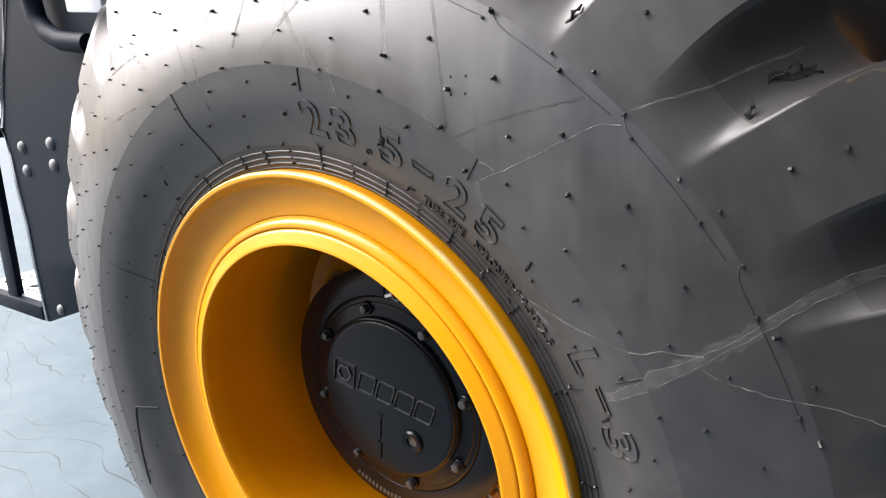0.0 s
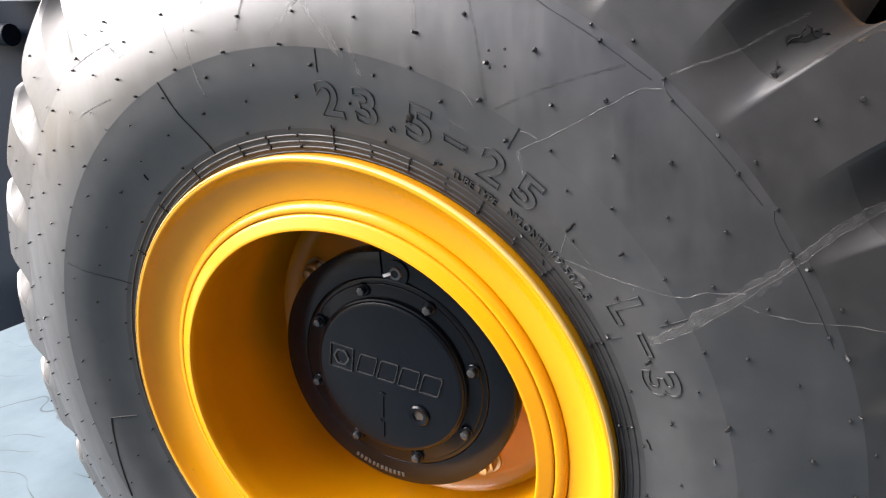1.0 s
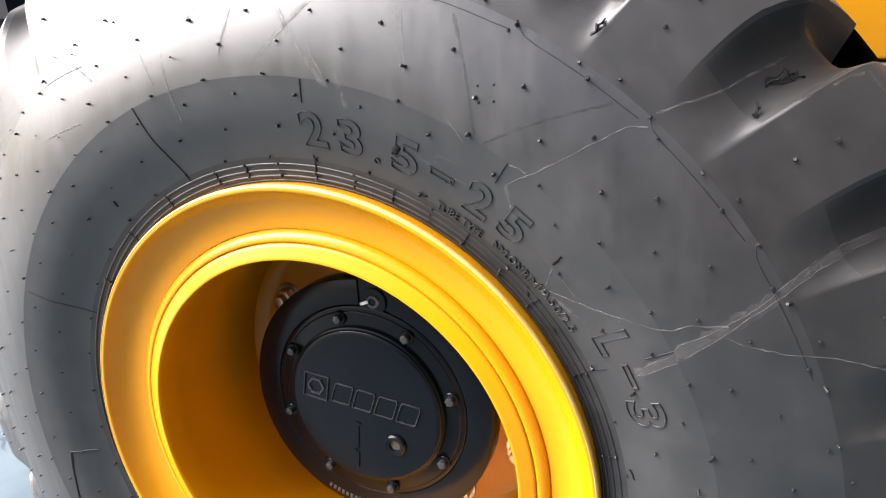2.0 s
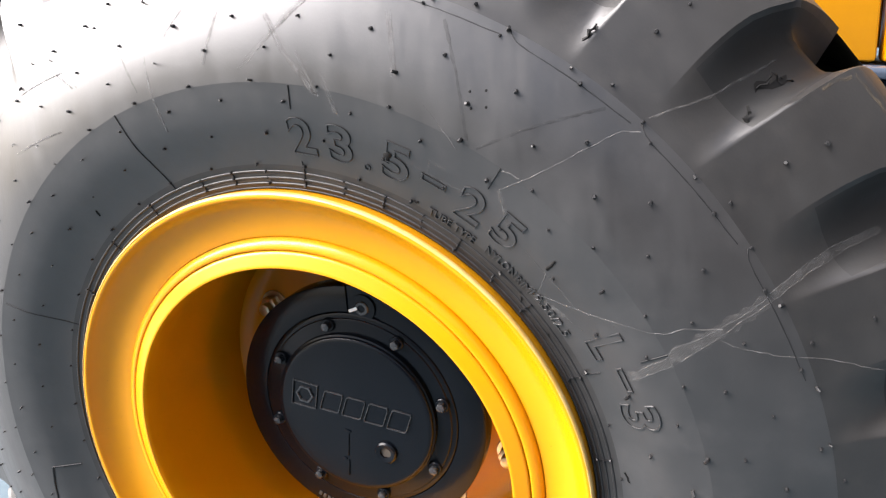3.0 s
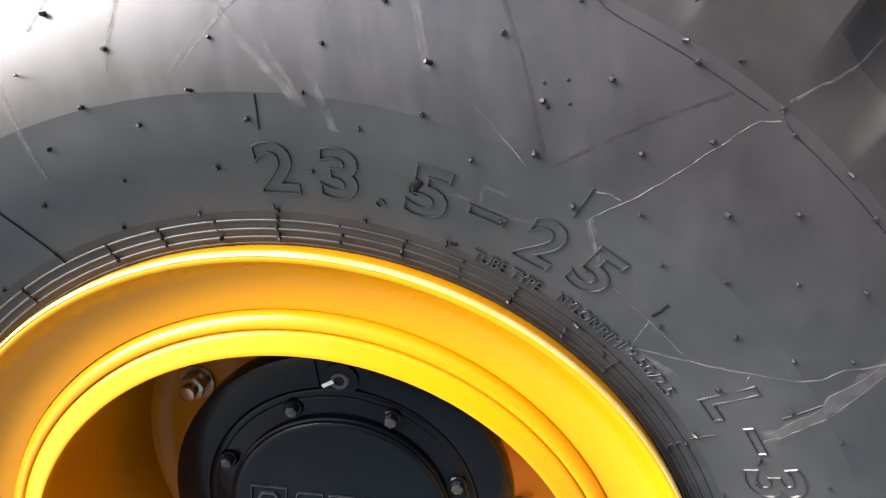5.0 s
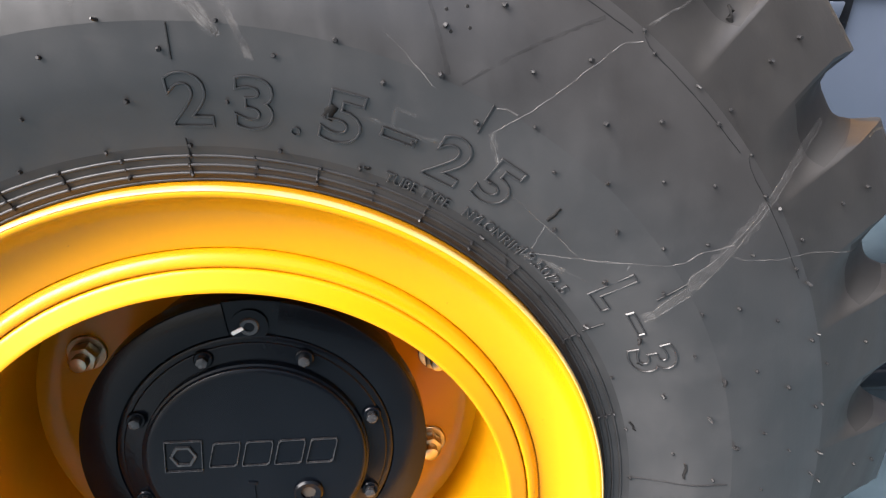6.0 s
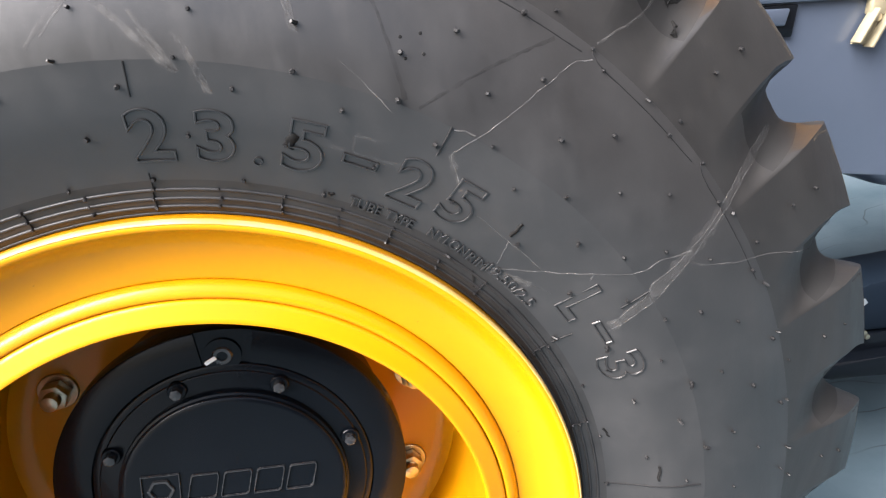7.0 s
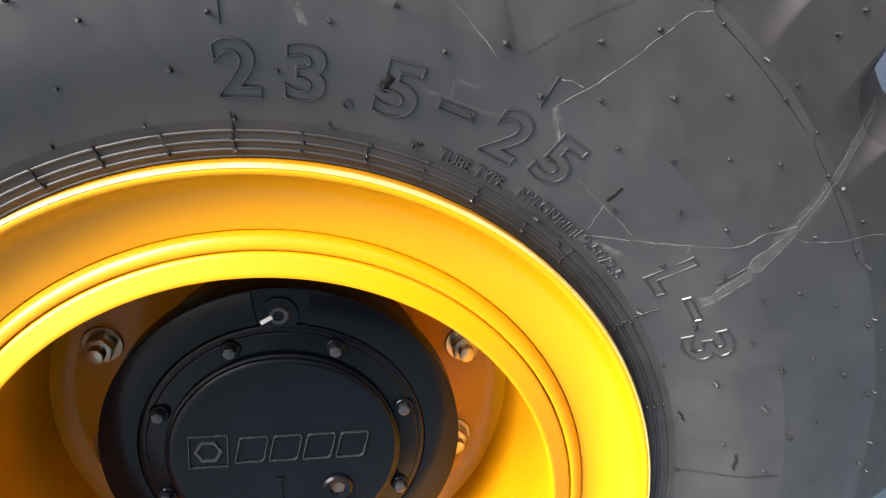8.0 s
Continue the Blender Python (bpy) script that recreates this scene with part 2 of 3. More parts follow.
# ---- floor and ground ----
def ground_material():
    m = surface("pale_blue_floor", (0.029, 0.048, 0.060), 0.55, spec=0.15, tint=(0.060, 0.083, 0.097), scale=2.6, grain=60.0, bump=0.12, depth=0.002)
    n, ln = m.node_tree.nodes, m.node_tree.links
    co = n.new("ShaderNodeTexCoord")
    bend = n.new("ShaderNodeTexNoise")
    bend.inputs["Scale"].default_value, bend.inputs["Detail"].default_value = 1.1, 3.0
    ln.new(co.outputs["Object"], bend.inputs["Vector"])
    add = n.new("ShaderNodeVectorMath")
    add.operation = "MULTIPLY_ADD"
    add.inputs[1].default_value = (0.9, 0.9, 0.0)
    ln.new(bend.outputs["Color"], add.inputs[0])
    ln.new(co.outputs["Object"], add.inputs[2])
    wave = n.new("ShaderNodeTexWave")
    wave.bands_direction = "Y"
    wave.inputs["Scale"].default_value, wave.inputs["Distortion"].default_value = 2.3, 3.5
    wave.inputs["Detail"].default_value, wave.inputs["Detail Scale"].default_value = 1.5, 1.2
    ln.new(add.outputs["Vector"], wave.inputs["Vector"])
    line = n.new("ShaderNodeMapRange")
    line.inputs["From Min"].default_value, line.inputs["From Max"].default_value = 0.0, 0.007
    line.inputs["To Min"].default_value, line.inputs["To Max"].default_value = 1.0, 0.0
    ln.new(wave.outputs["Fac"], line.inputs["Value"])
    gaps = n.new("ShaderNodeTexNoise")
    gaps.inputs["Scale"].default_value = 2.3
    ln.new(co.outputs["Object"], gaps.inputs["Vector"])
    some = n.new("ShaderNodeMapRange")
    some.inputs["From Min"].default_value, some.inputs["From Max"].default_value = 0.46, 0.55
    ln.new(gaps.outputs["Fac"], some.inputs["Value"])
    both = n.new("ShaderNodeMath")
    both.operation = "MULTIPLY"
    ln.new(line.outputs["Result"], both.inputs[0])
    ln.new(some.outputs["Result"], both.inputs[1])
    mix = n.new("ShaderNodeMix")
    mix.data_type = "RGBA"
    bsdf = n["Principled BSDF"]
    ln.new(bsdf.inputs["Base Color"].links[0].from_socket, mix.inputs["A"])
    mix.inputs["B"].default_value = (0.016, 0.024, 0.030, 1)
    ln.new(both.outputs["Value"], mix.inputs["Factor"])
    ln.new(mix.outputs["Result"], bsdf.inputs["Base Color"])
    return m


def ground():
    step, half = 20.0, 400.0
    k = int(2 * half / step) + 1
    verts = [(-half + i * step, -half + j * step, 0) for i in range(k) for j in range(k)]
    faces = [(i * k + j, (i + 1) * k + j, (i + 1) * k + j + 1, i * k + j + 1) for i in range(k - 1) for j in range(k - 1)]
    me = mesh_of("ground", verts, faces, ground_material(), tidy=False)
    return tagged(new("ground", me), "pale blue painted concrete floor with dark cracks", "floor", kind="structure")


ground()


def sky_blockers():
    """Unseen dark walls added behind and to the right to hold back sky light; the left side and the top lie open to the
    sky.
    """
    grey = surface("dark_blocker", (0.042, 0.042, 0.044), 0.6, tint=(0.030, 0.030, 0.032), scale=0.8, grain=25.0)
    for name, size, at in (("wall_south", (8.0, 0.2, 2.4), (3.4, -5.6, 1.2)), ("wall_east", (0.2, 20.0, 7.0), (3.9, 1.5, 3.5))):
        tagged(new(name, box(name, size, grey, 0.01)), "plain dark sheet " + name.split("_")[0] + " added out of view to hold back sky light", name.split("_")[0], kind="structure").location = at


sky_blockers()

# ---- tyre ----
CENTRE = Matrix.Translation((0, 0, HUB))
LUGS = 26
PITCH = 360.0 / LUGS
GAP = 26.85  # degrees: one gap between two lugs at the shoulder
WALL = [(0.374, 0.034), (0.378, 0.0190), (0.382, 0.0150), (0.392, 0.0130), (0.401, 0.0105), (0.409, 0.0075), (0.420, 0.0030), (0.436, -0.0052), (0.455, -0.0155), (0.470, -0.0212),
        (0.490, -0.0248), (0.5035, -0.0268), (0.515, -0.0266), (0.530, -0.0252), (0.548, -0.0222), (0.570, -0.0176), (0.595, -0.0103), (0.615, -0.0040)]
FACE = [(0.615, -0.0040), (0.650, 0.0075), (0.690, 0.0205), (0.720, 0.0325), (0.745, 0.0480), (0.766, 0.0650)]
MID = 0.265  # middle plane of the tyre


def wall_y(r):
    rows = WALL + FACE[1:]
    return float(np.interp(r, [a for a, _ in rows], [b for _, b in rows]))


DIP_AT = (0.0, 0.06, 0.14, 0.25, 0.38, 0.50, 0.62, 0.72, 0.80, 0.87, 0.93, 0.97, 1.0)
DIP = (0.0, 0.04, 0.17, 0.42, 0.72, 0.90, 0.98, 1.0, 0.92, 0.70, 0.36, 0.11, 0.0)
DIP_OUT = (0.0, 0.16, 0.42, 0.74, 0.95, 1.0, 1.0, 1.0, 0.99, 0.96, 0.86, 0.62, 0.0)  # at the shoulder
# depth across a gap between two lugs, from the upper lug down to the ridge of the lower one


def dip(s):
    """How far the gap lies below the lugs, across it, at a share s of the way out to the shoulder."""
    k = max(0.0, s - 0.35) / 0.65
    return [a + (b - a) * k for a, b in zip(DIP, DIP_OUT)]


def ridge(s):
    return float(np.interp(s, (0, 0.3, 0.6, 0.85, 1), (-1.3, -1.6, -2.0, -2.5, -3.0)))


def crease(s):
    return float(np.interp(s, (0, 0.2, 0.4, 0.55, 0.7, 0.8, 0.9, 1), (4.8, 4.95, 5.0, 4.95, 4.7, 4.4, 3.8, 3.0)))


def gap_floor(s):
    return 0.615 + s * 0.133, -0.0040 + 0.114 * (0.46 * s + 0.54 * s * s)


def lug_top(s):
    r = 0.615 + s * 0.151
    return r, float(np.interp(r, [a for a, _ in FACE], [b for _, b in FACE]))


def on_tyre(r, degrees, lift=0.0):
    """A place on the side wall, on a lug's face or in the gap between two lugs."""
    a, y = radians(degrees), wall_y(r)
    if r > 0.617:
        off = (degrees - GAP + 5.0) % PITCH - 5.0
        s = (r - 0.615) / 0.151
        for _ in range(8):
            d = float(np.interp((crease(s) - off) / (crease(s) - ridge(s)), DIP_AT, dip(s)))
            s = min(1.0, (r - 0.615) / (0.151 - 0.018 * d))
        y = lug_top(s)[1] * (1 - d) + gap_floor(s)[1] * d
    return (r * math.cos(a), y - lift, r * math.sin(a))


def tyre_body():
    half = WALL + [(0.650, 0.030), (0.700, 0.075), (0.734, 0.107), (0.741, 0.116), (0.738, 0.150), (0.731, 0.210), (0.729, MID)]
    back = [(r, 2 * MID - y) for r, y in half[-2::-1]]
    me = lathe("tyre_body", half + back, RUBBER, 312, closed=False, sharp=60, ring=(0.5035, 0.615))
    # the inner zone gets its shade by the rim as a darker rubber
    me.materials.append(RUBBER_BEAD_SHADE)
    for f in me.polygons:
        if math.hypot(f.center.x, f.center.z) < 0.414:
            f.material_index = 1
    return me


def tread_lug():
    """One lug with the gap above it: the lug's flat outer face, the gap's rounded floor, and its run over the tread."""
    rows = []
    for s in (0.0, 0.04, 0.1, 0.2, 0.3, 0.4, 0.5, 0.6, 0.7, 0.8, 0.9, 0.96, 1.0):
        rows.append((*lug_top(s), *gap_floor(s), ridge(s), crease(s), dip(s)))
    for u in (0.04, 0.09, 0.16, 0.3, 0.5, 0.75, 1.0):
        skew = -5.0 * u
        rows.append((0.766 + 0.033 * u ** 0.6, 0.0650 + 0.1820 * u, 0.748 - 0.011 * u, 0.1100 + 0.1385 * u, -3.0 + skew, 3.0 + skew, DIP_OUT))
    verts, faces, k = [], [], 0
    for n, (r, y, rb, yb, low, high, depth) in enumerate(rows):
        ring = []
        for w, d in zip(DIP_AT, depth):
            ring.append((r + (rb - r) * d, y + (yb - y) * d, GAP + high + (low - high) * w))
        end = GAP - PITCH + high
        for q in (0.02, 0.06, 0.25, 0.5, 0.75, 0.94, 0.98, 1.0):
            ring.append((r, y, GAP + low + (end - GAP - low) * q))
        k = len(ring)
        verts += [(R * math.cos(radians(a)), Y, R * math.sin(radians(a))) for R, Y, a in ring]
        if n:
            faces += [((n - 1) * k + i, (n - 1) * k + i + 1, n * k + i + 1, n * k + i) for i in range(k - 1)]
    me = mesh_of("tread_lug", verts, faces, RUBBER_LUG, 75)
    me.materials.append(DUSTY)
    me.materials.append(RUBBER_GAP_SHADE)
    # outer gap faces take the darker rubber that stands for their shade
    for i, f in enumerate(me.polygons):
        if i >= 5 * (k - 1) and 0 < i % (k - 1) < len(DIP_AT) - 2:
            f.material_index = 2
        elif f.center.y > 0.05 and math.hypot(f.center.x, f.center.z) > 0.772:
            f.material_index = 1
    return me


def rib_ring(r, thick):
    n = 10
    prof = [(r + thick * math.cos(2 * math.pi * i / n), wall_y(r) + thick * math.sin(2 * math.pi * i / n)) for i in range(n)]
    return lathe("bead_rib", prof, RUBBER_BEAD_SHADE, 200, sharp=90)


def glyphs(text, size, fat, outline, tall=None, wide=None):
    """A mesh of the text about its own middle: tubes along the outline, or solid letters."""
    cu = bpy.data.curves.new("lettering", "FONT")
    cu.body, cu.size, cu.offset, cu.resolution_u = text, size, fat, 4
    cu.align_x, cu.align_y = "LEFT", "BOTTOM_BASELINE"
    if outline:
        cu.fill_mode, cu.bevel_depth, cu.bevel_resolution = "NONE", outline, 1
    else:
        cu.extrude = 0.0008
        cu.bevel_depth = 0.0003
    ob = new("lettering", cu)
    bpy.context.view_layer.update()
    me = bpy.data.meshes.new_from_object(ob.evaluated_get(bpy.context.evaluated_depsgraph_get()))
    bpy.data.objects.remove(ob)
    co = np.array([v.co for v in me.vertices])
    low, high = co.min(0), co.max(0)
    sx = wide / (high[0] - low[0]) if wide else 1.0
    sy = tall / (high[1] - low[1]) if tall else 1.0
    for v in me.vertices:
        v.co = ((v.co.x - (low[0] + high[0]) / 2) * sx, (v.co.y - (low[1] + high[1]) / 2) * sy, v.co.z)
    return me


def wrap(me, r, degrees, material, lean=0.0):
    """Lays lettering on the side wall, read clockwise."""
    for v in me.vertices:
        x, y = v.co.x + lean * v.co.y, v.co.y
        p = on_tyre(r + y, degrees - math.degrees(x / r), max(v.co.z * 1.7, -0.0006) + 0.0003)
        v.co = p
    me.materials.clear()
    me.materials.append(material)
    return smoothed(me, 40)


def ribbon(name, points, width, material, lift=0.0006, jitter=0.0012, seed=0):
    """A thin raised line over the side wall through (radius, degrees)."""
    rng = random.Random(seed)
    fine = []
    for (r0, a0), (r1, a1) in zip(points, points[1:]):
        length = math.hypot(r1 - r0, radians(a1 - a0) * r0)
        n = max(2, int(length / 0.006))
        fine += [(r0 + (r1 - r0) * i / n, a0 + (a1 - a0) * i / n) for i in range(n)]
    fine.append(points[-1])
    verts, faces = [], []
    for i, (r, a) in enumerate(fine):
        if 0 < i < len(fine) - 1:
            r, a = r + rng.uniform(-1, 1) * jitter, a + math.degrees(rng.uniform(-1, 1) * jitter / r)
        q0, q1 = fine[max(i - 1, 0)], fine[min(i + 1, len(fine) - 1)]
        d = Vector((q1[0] - q0[0], radians(q1[1] - q0[1]) * r)).normalized()
        w = width * rng.uniform(0.55, 1.25) / 2
        for side, up in ((-1, 0.0), (-0.6, lift), (0.6, lift), (1, 0.0)):
            verts.append(on_tyre(r - d.y * w * side, a + math.degrees(d.x * w * side / r), up + 0.0001))
        if i:
            for k in range(3):
                faces.append((4 * i - 4 + k, 4 * i - 3 + k, 4 * i + 1 + k, 4 * i + k))
    return mesh_of(name, verts, faces, material, 60)


def spew(length, bend, r=0.0018):
    pts = [(bend * length * t * t, -length * t, 0) for t in (-0.2, 0.3, 0.65, 1.0)]
    return tube("vent_spew", pts, [r * 1.25, r, r * 0.95, r * 0.8], RUBBER_FRESH, 6)


def build_tyre():
    tyre = thing("tyre", (0, 0, 0), "huge scuffed black rubber loader tyre with deep tread lugs", "tyre")
    part("tyre_body", tyre_body(), tyre, CENTRE)
    lug = tread_lug()
    far = lug.copy()
    far.transform(Matrix.Rotation(radians(PITCH / 2), 4, "Y") @ Matrix.Translation((0, 2 * MID, 0)) @ Matrix.Diagonal((1, -1, 1, 1)))
    far.flip_normals()
    for k in range(LUGS):
        turn = CENTRE @ Matrix.Rotation(radians(-PITCH * k), 4, "Y")
        part("tread_lug", lug, tyre, turn)
        part("tread_lug", far, tyre, turn)
    for r, thick in ((0.4005, 0.0016), (0.3925, 0.0017), (0.3855, 0.0017), (0.3795, 0.0016)):
        part("bead_rib", rib_ring(r, thick), tyre, CENTRE)
    # size marking
    for ch, a, wide, tall, r in (("2", 80.0, 0.0305, 0.0425, 0.4475), ("3", 74.05, 0.0285, 0.0430, 0.4475), (".", 69.9, 0.0075, 0.0075, 0.4296), ("5", 65.55, 0.0315, 0.0435, 0.4490),
                                 ("-", 59.8, 0.0286, 0.0085, 0.4490), ("2", 53.9, 0.0305, 0.0425, 0.4480), ("5", 48.25, 0.0295, 0.0410, 0.4500), ("L", 28.45, 0.0245, 0.0415, 0.4510),
                                 ("-", 23.6, 0.0280, 0.0072, 0.4508), ("3", 18.0, 0.0295, 0.0405, 0.4508)):
        part("raised_numeral", wrap(glyphs(ch, 0.058, 0.0014, 0.0009, tall * 1.03, wide * 1.05), r, a, RUBBER_MOULD), tyre, CENTRE, "outlined raised rubber character " + ch)
    for word, a0, a1, r in (("TUBE TYPE", 59.3, 51.0, 0.4115), ("NYLON", 49.0, 43.3, 0.4135), ("RIM", 42.9, 40.1, 0.4125), ("19.50/2.5", 39.9, 31.6, 0.4150)):
        wide = radians(a0 - a1) * r
        part("small_lettering", wrap(glyphs(word, 0.014, -0.0002, 0, 0.0098, wide), r, (a0 + a1) / 2, RUBBER_MOULD), tyre, CENTRE, "small raised rubber lettering " + word)
    # vent spews in rings
    rng = random.Random(5)
    kinds = [spew(0.0040, 0.0), spew(0.0045, 0.25), spew(0.0055, 0.6), spew(0.0032, 0.1), spew(0.0085, 0.9, 0.0009)]
    rings = [(0.5056, 3.0, 9.231), (0.4850, 7.8, 9.231), (0.5390, 3.8, 8.0), (0.5707, 8.0, 8.0), (0.6055, 3.7, 8.0), (0.4100, 62.3, 9.231), (0.4480, 2.8, 9.231),
             (0.7120, 21.1, PITCH), (0.6775, 21.7, PITCH), (0.6220, 21.75, PITCH), (0.6133, 25.5, PITCH), (0.6140, 31.6, PITCH)]
    for r, a0, step in rings:
        for k in range(int(round(360 / step))):
            a = a0 + k * step + rng.uniform(-0.22, 0.22)
            rr = r + rng.uniform(-0.0008, 0.0008)
            m = CENTRE @ Matrix.Translation(on_tyre(rr, a)) @ Matrix.Rotation(rng.uniform(0, 6.28) if a < 95 else rng.uniform(-0.5, 0.9), 4, "Y") @ Matrix.Scale(rng.uniform(0.75, 1.2) * (1.0 if a < 100 else 0.8), 4)
            kind = rng.choices(kinds, (4, 3, 2, 3, 3.0 if 95 < a < 150 else 0.0))[0]
            if -35 < (a + 35) % 360 - 35 < 205:
                part("vent_spew", kind, tyre, m)
    # radial vent lines over the bead ribs and the side wall
    for k, a in enumerate([95.6, 88.5, 81.35, 74.05, 66.75, 59.7, 52.85, 45.3, 38.2, 24.7, 9.5, 102.6, 116.0, 129.5, 143.5]):
        if k % 2 == 0 or k > 8:
            part("vent_line", ribbon("vent_line", [(0.3785, a), (0.4015, a + 0.1)], 0.0014, RUBBER_FRESH, 0.0013, 0.0003, k), tyre, CENTRE)
        for r in (0.4010, 0.3928, 0.3858):
            knob = CENTRE @ Matrix.Translation(on_tyre(r, a + rng.uniform(-0.25, 0.25), 0.001)) @ Matrix.Rotation(rng.uniform(0, 6.28), 4, "Y") @ Matrix.Scale(rng.uniform(0.55, 0.95), 4)
            part("vent_spew", rng.choice(kinds[:4]), tyre, knob)
    for r0, r1, a in ((0.4775, 0.5024, 80.85), (0.3985, 0.4155, 81.3), (0.399, 0.504, 108.7), (0.4060, 0.4268, 24.9), (0.4762, 0.5046, 25.7), (0.4782, 0.5034, 53.2), (0.4063, 0.4991, -2.2), (0.402, 0.498, 153.0)):
        part("vent_line", ribbon("vent_line", [(r0, a), (r1, a)], 0.0014, RUBBER_FRESH, 0.0010, 0.0003), tyre, CENTRE)
    part("plate_frame", ribbon("plate_frame", [(0.425, -172.4), (0.463, -173.2), (0.486, -162.8), (0.501, -155.6)], 0.0025, RUBBER_FRESH, 0.0016, 0.0002), tyre, CENTRE)
    # scuffs
    scuffs = [([(0.5591, 26.0), (0.5438, 26.75), (0.5301, 27.6), (0.5119, 27.95), (0.4965, 29.0), (0.4781, 31.0), (0.4554, 33.5), (0.4345, 36.2), (0.4131, 39.8)], 0.0024),
              ([(0.5528, 25.1), (0.561, 24.0), (0.5947, 21.4), (0.6262, 19.9), (0.655, 18.1), (0.690, 16.0)], 0.0018),
              ([(0.6069, 45.0), (0.5984, 46.2), (0.5427, 48.5), (0.5137, 50.0), (0.4834, 52.0), (0.4755, 51.1), (0.4659, 49.8)], 0.0017),
              ([(0.4482, 46.0), (0.4455, 40.9), (0.4449, 35.0)], 0.0016), ([(0.4455, 40.9), (0.422, 39.4)], 0.0016), ([(0.5198, 64.0), (0.5075, 61.3), (0.495, 58.5)], 0.0014),
              ([(0.5018, 52.9), (0.5060, 51.9), (0.5055, 50.9)], 0.0020), ([(0.4198, 36.8), (0.4271, 34.3), (0.4362, 31.6)], 0.0012), ([(0.4755, 31.2), (0.4695, 30.8)], 0.0020)]
    for k, (pts, w) in enumerate(scuffs):
        part("scuff_line", ribbon("scuff_line", pts, w * 0.65, SCUFF, 0.0003, 0.0007, 20 + k), tyre, CENTRE, "pale dried scuff line")
    for k, pts in enumerate(([(0.4615, 24.36), (0.4815, 24.92), (0.5017, 25.27), (0.5107, 26.12), (0.5324, 26.07), (0.5488, 26.16), (0.5691, 26.27), (0.5887, 26.53), (0.6062, 26.96)],
                             [(0.4552, 23.52), (0.4773, 23.86), (0.5066, 24.37), (0.5376, 25.11), (0.5548, 25.44), (0.5748, 25.95), (0.5922, 26.21), (0.6076, 26.44)],
                             [(0.6074, 27.12), (0.6406, 27.73), (0.6766, 27.67), (0.7155, 26.76)], [(0.6076, 26.44), (0.6424, 27.01), (0.683, 26.83), (0.716, 26.26)])):
        part("smear_edge", ribbon("smear_edge", pts, 0.0011, SMEAR, 0.0003, 0.0009, 140 + k), tyre, CENTRE)
    part("scuff_line", ribbon("scuff_line", [(0.6198, 45.3), (0.658, 43.3), (0.690, 42.3), (0.725, 41.3)], 0.0030, SMEAR, 0.0003, 0.0008, 32), tyre, CENTRE)
    for k, (pts, w, dust) in enumerate([([(0.4586, 24.02), (0.4794, 24.39), (0.5066, 25.19), (0.5374, 25.73), (0.5625, 26.02), (0.585, 26.32), (0.6072, 26.74)], 0.015, FILM), ([(0.6078, 26.83), (0.6417, 27.38), (0.6799, 27.26), (0.7166, 26.43)], 0.008, FILM),
                                        ([(0.4834, 52.0), (0.4755, 51.1), (0.4600, 49.0)], 0.006, SMEAR), ([(0.4551, 63.8), (0.4544, 61.0), (0.455, 58.3), (0.458, 55.5)], 0.004, STREAK),
                                        ([(0.470, 61.2), (0.470, 59.0)], 0.005, STREAK), ([(0.470, 61.2), (0.456, 60.8)], 0.004, STREAK), ([(0.413, 39.8), (0.420, 36.8), (0.427, 34.3)], 0.006, SMEAR)]):
        part("dust_smear", ribbon("dust_smear", pts, w, dust, 0.0002, 0.0006, 40 + k), tyre, CENTRE, "dusty pale smear")
    for k, (pts, w) in enumerate([([(0.586, 85.2), (0.541, 82.2), (0.496, 77.4)], 0.011), ([(0.540, 80.4), (0.496, 76.9)], 0.008), ([(0.550, 100.7), (0.463, 101.5)], 0.010), ([(0.601, 116.3), (0.557, 113.3)], 0.008),
                                  ([(0.615, 126.4), (0.583, 114.4)], 0.006), ([(0.513, 87.5), (0.587, 79.6)], 0.005), ([(0.552, 98.5), (0.586, 94.3)], 0.008), ([(0.524, 76.8), (0.481, 74.3)], 0.007),
                                  ([(0.593, 70.8), (0.533, 68.0)], 0.006), ([(0.600, 89.0), (0.525, 92.6)], 0.005), ([(0.558, 128.8), (0.526, 118.5)], 0.006)]):
        for j in range(5):
            side, cut = w * rng.uniform(-0.55, 0.55), rng.uniform(0.0, 0.4)
            line = [(r0 + side * 0.3, a0 + math.degrees(side / r0)) for r0, a0 in pts]
            first, second = line[0], line[1]
            line[0] = (first[0] + (second[0] - first[0]) * cut, first[1] + (second[1] - first[1]) * cut)
            part("faint_streak", ribbon("faint_streak", line, rng.uniform(0.0014, 0.0042), STREAK, 0.0002, 0.0004, 600 + 10 * k + j), tyre, CENTRE)
    for k, (pts, w) in enumerate([([(0.599, 65.2), (0.508, 58.0)], 0.0035), ([(0.506, 56.6), (0.603, 48.6)], 0.0030), ([(0.598, 105.3), (0.515, 103.5)], 0.003)]):
        part("dark_rub", ribbon("dark_rub", pts, w, DARK_RUB, 0.0002, 0.0004, 80 + k), tyre, CENTRE)
    # mould line at the foot of the lugs, its crease shade a dark ribbon; dimples, burrs and a torn hole
    for k in range(0, 5):
        a = GAP + 4.85 + PITCH * k
        line = [(0.6145, a - 0.1), (0.6110, a - 0.35), (0.6075, a - 1.1), (0.6058, a - 2.4), (0.6055, a - 5.0), (0.6055, a - 8.5), (0.6058, a - 11.5), (0.6070, a - PITCH + 0.6)]
        part("mould_crease_shade", ribbon("mould_crease_shade", line, 0.0011, RUBBER_FRESH, 0.0002, 0.0001, k), tyre, CENTRE)
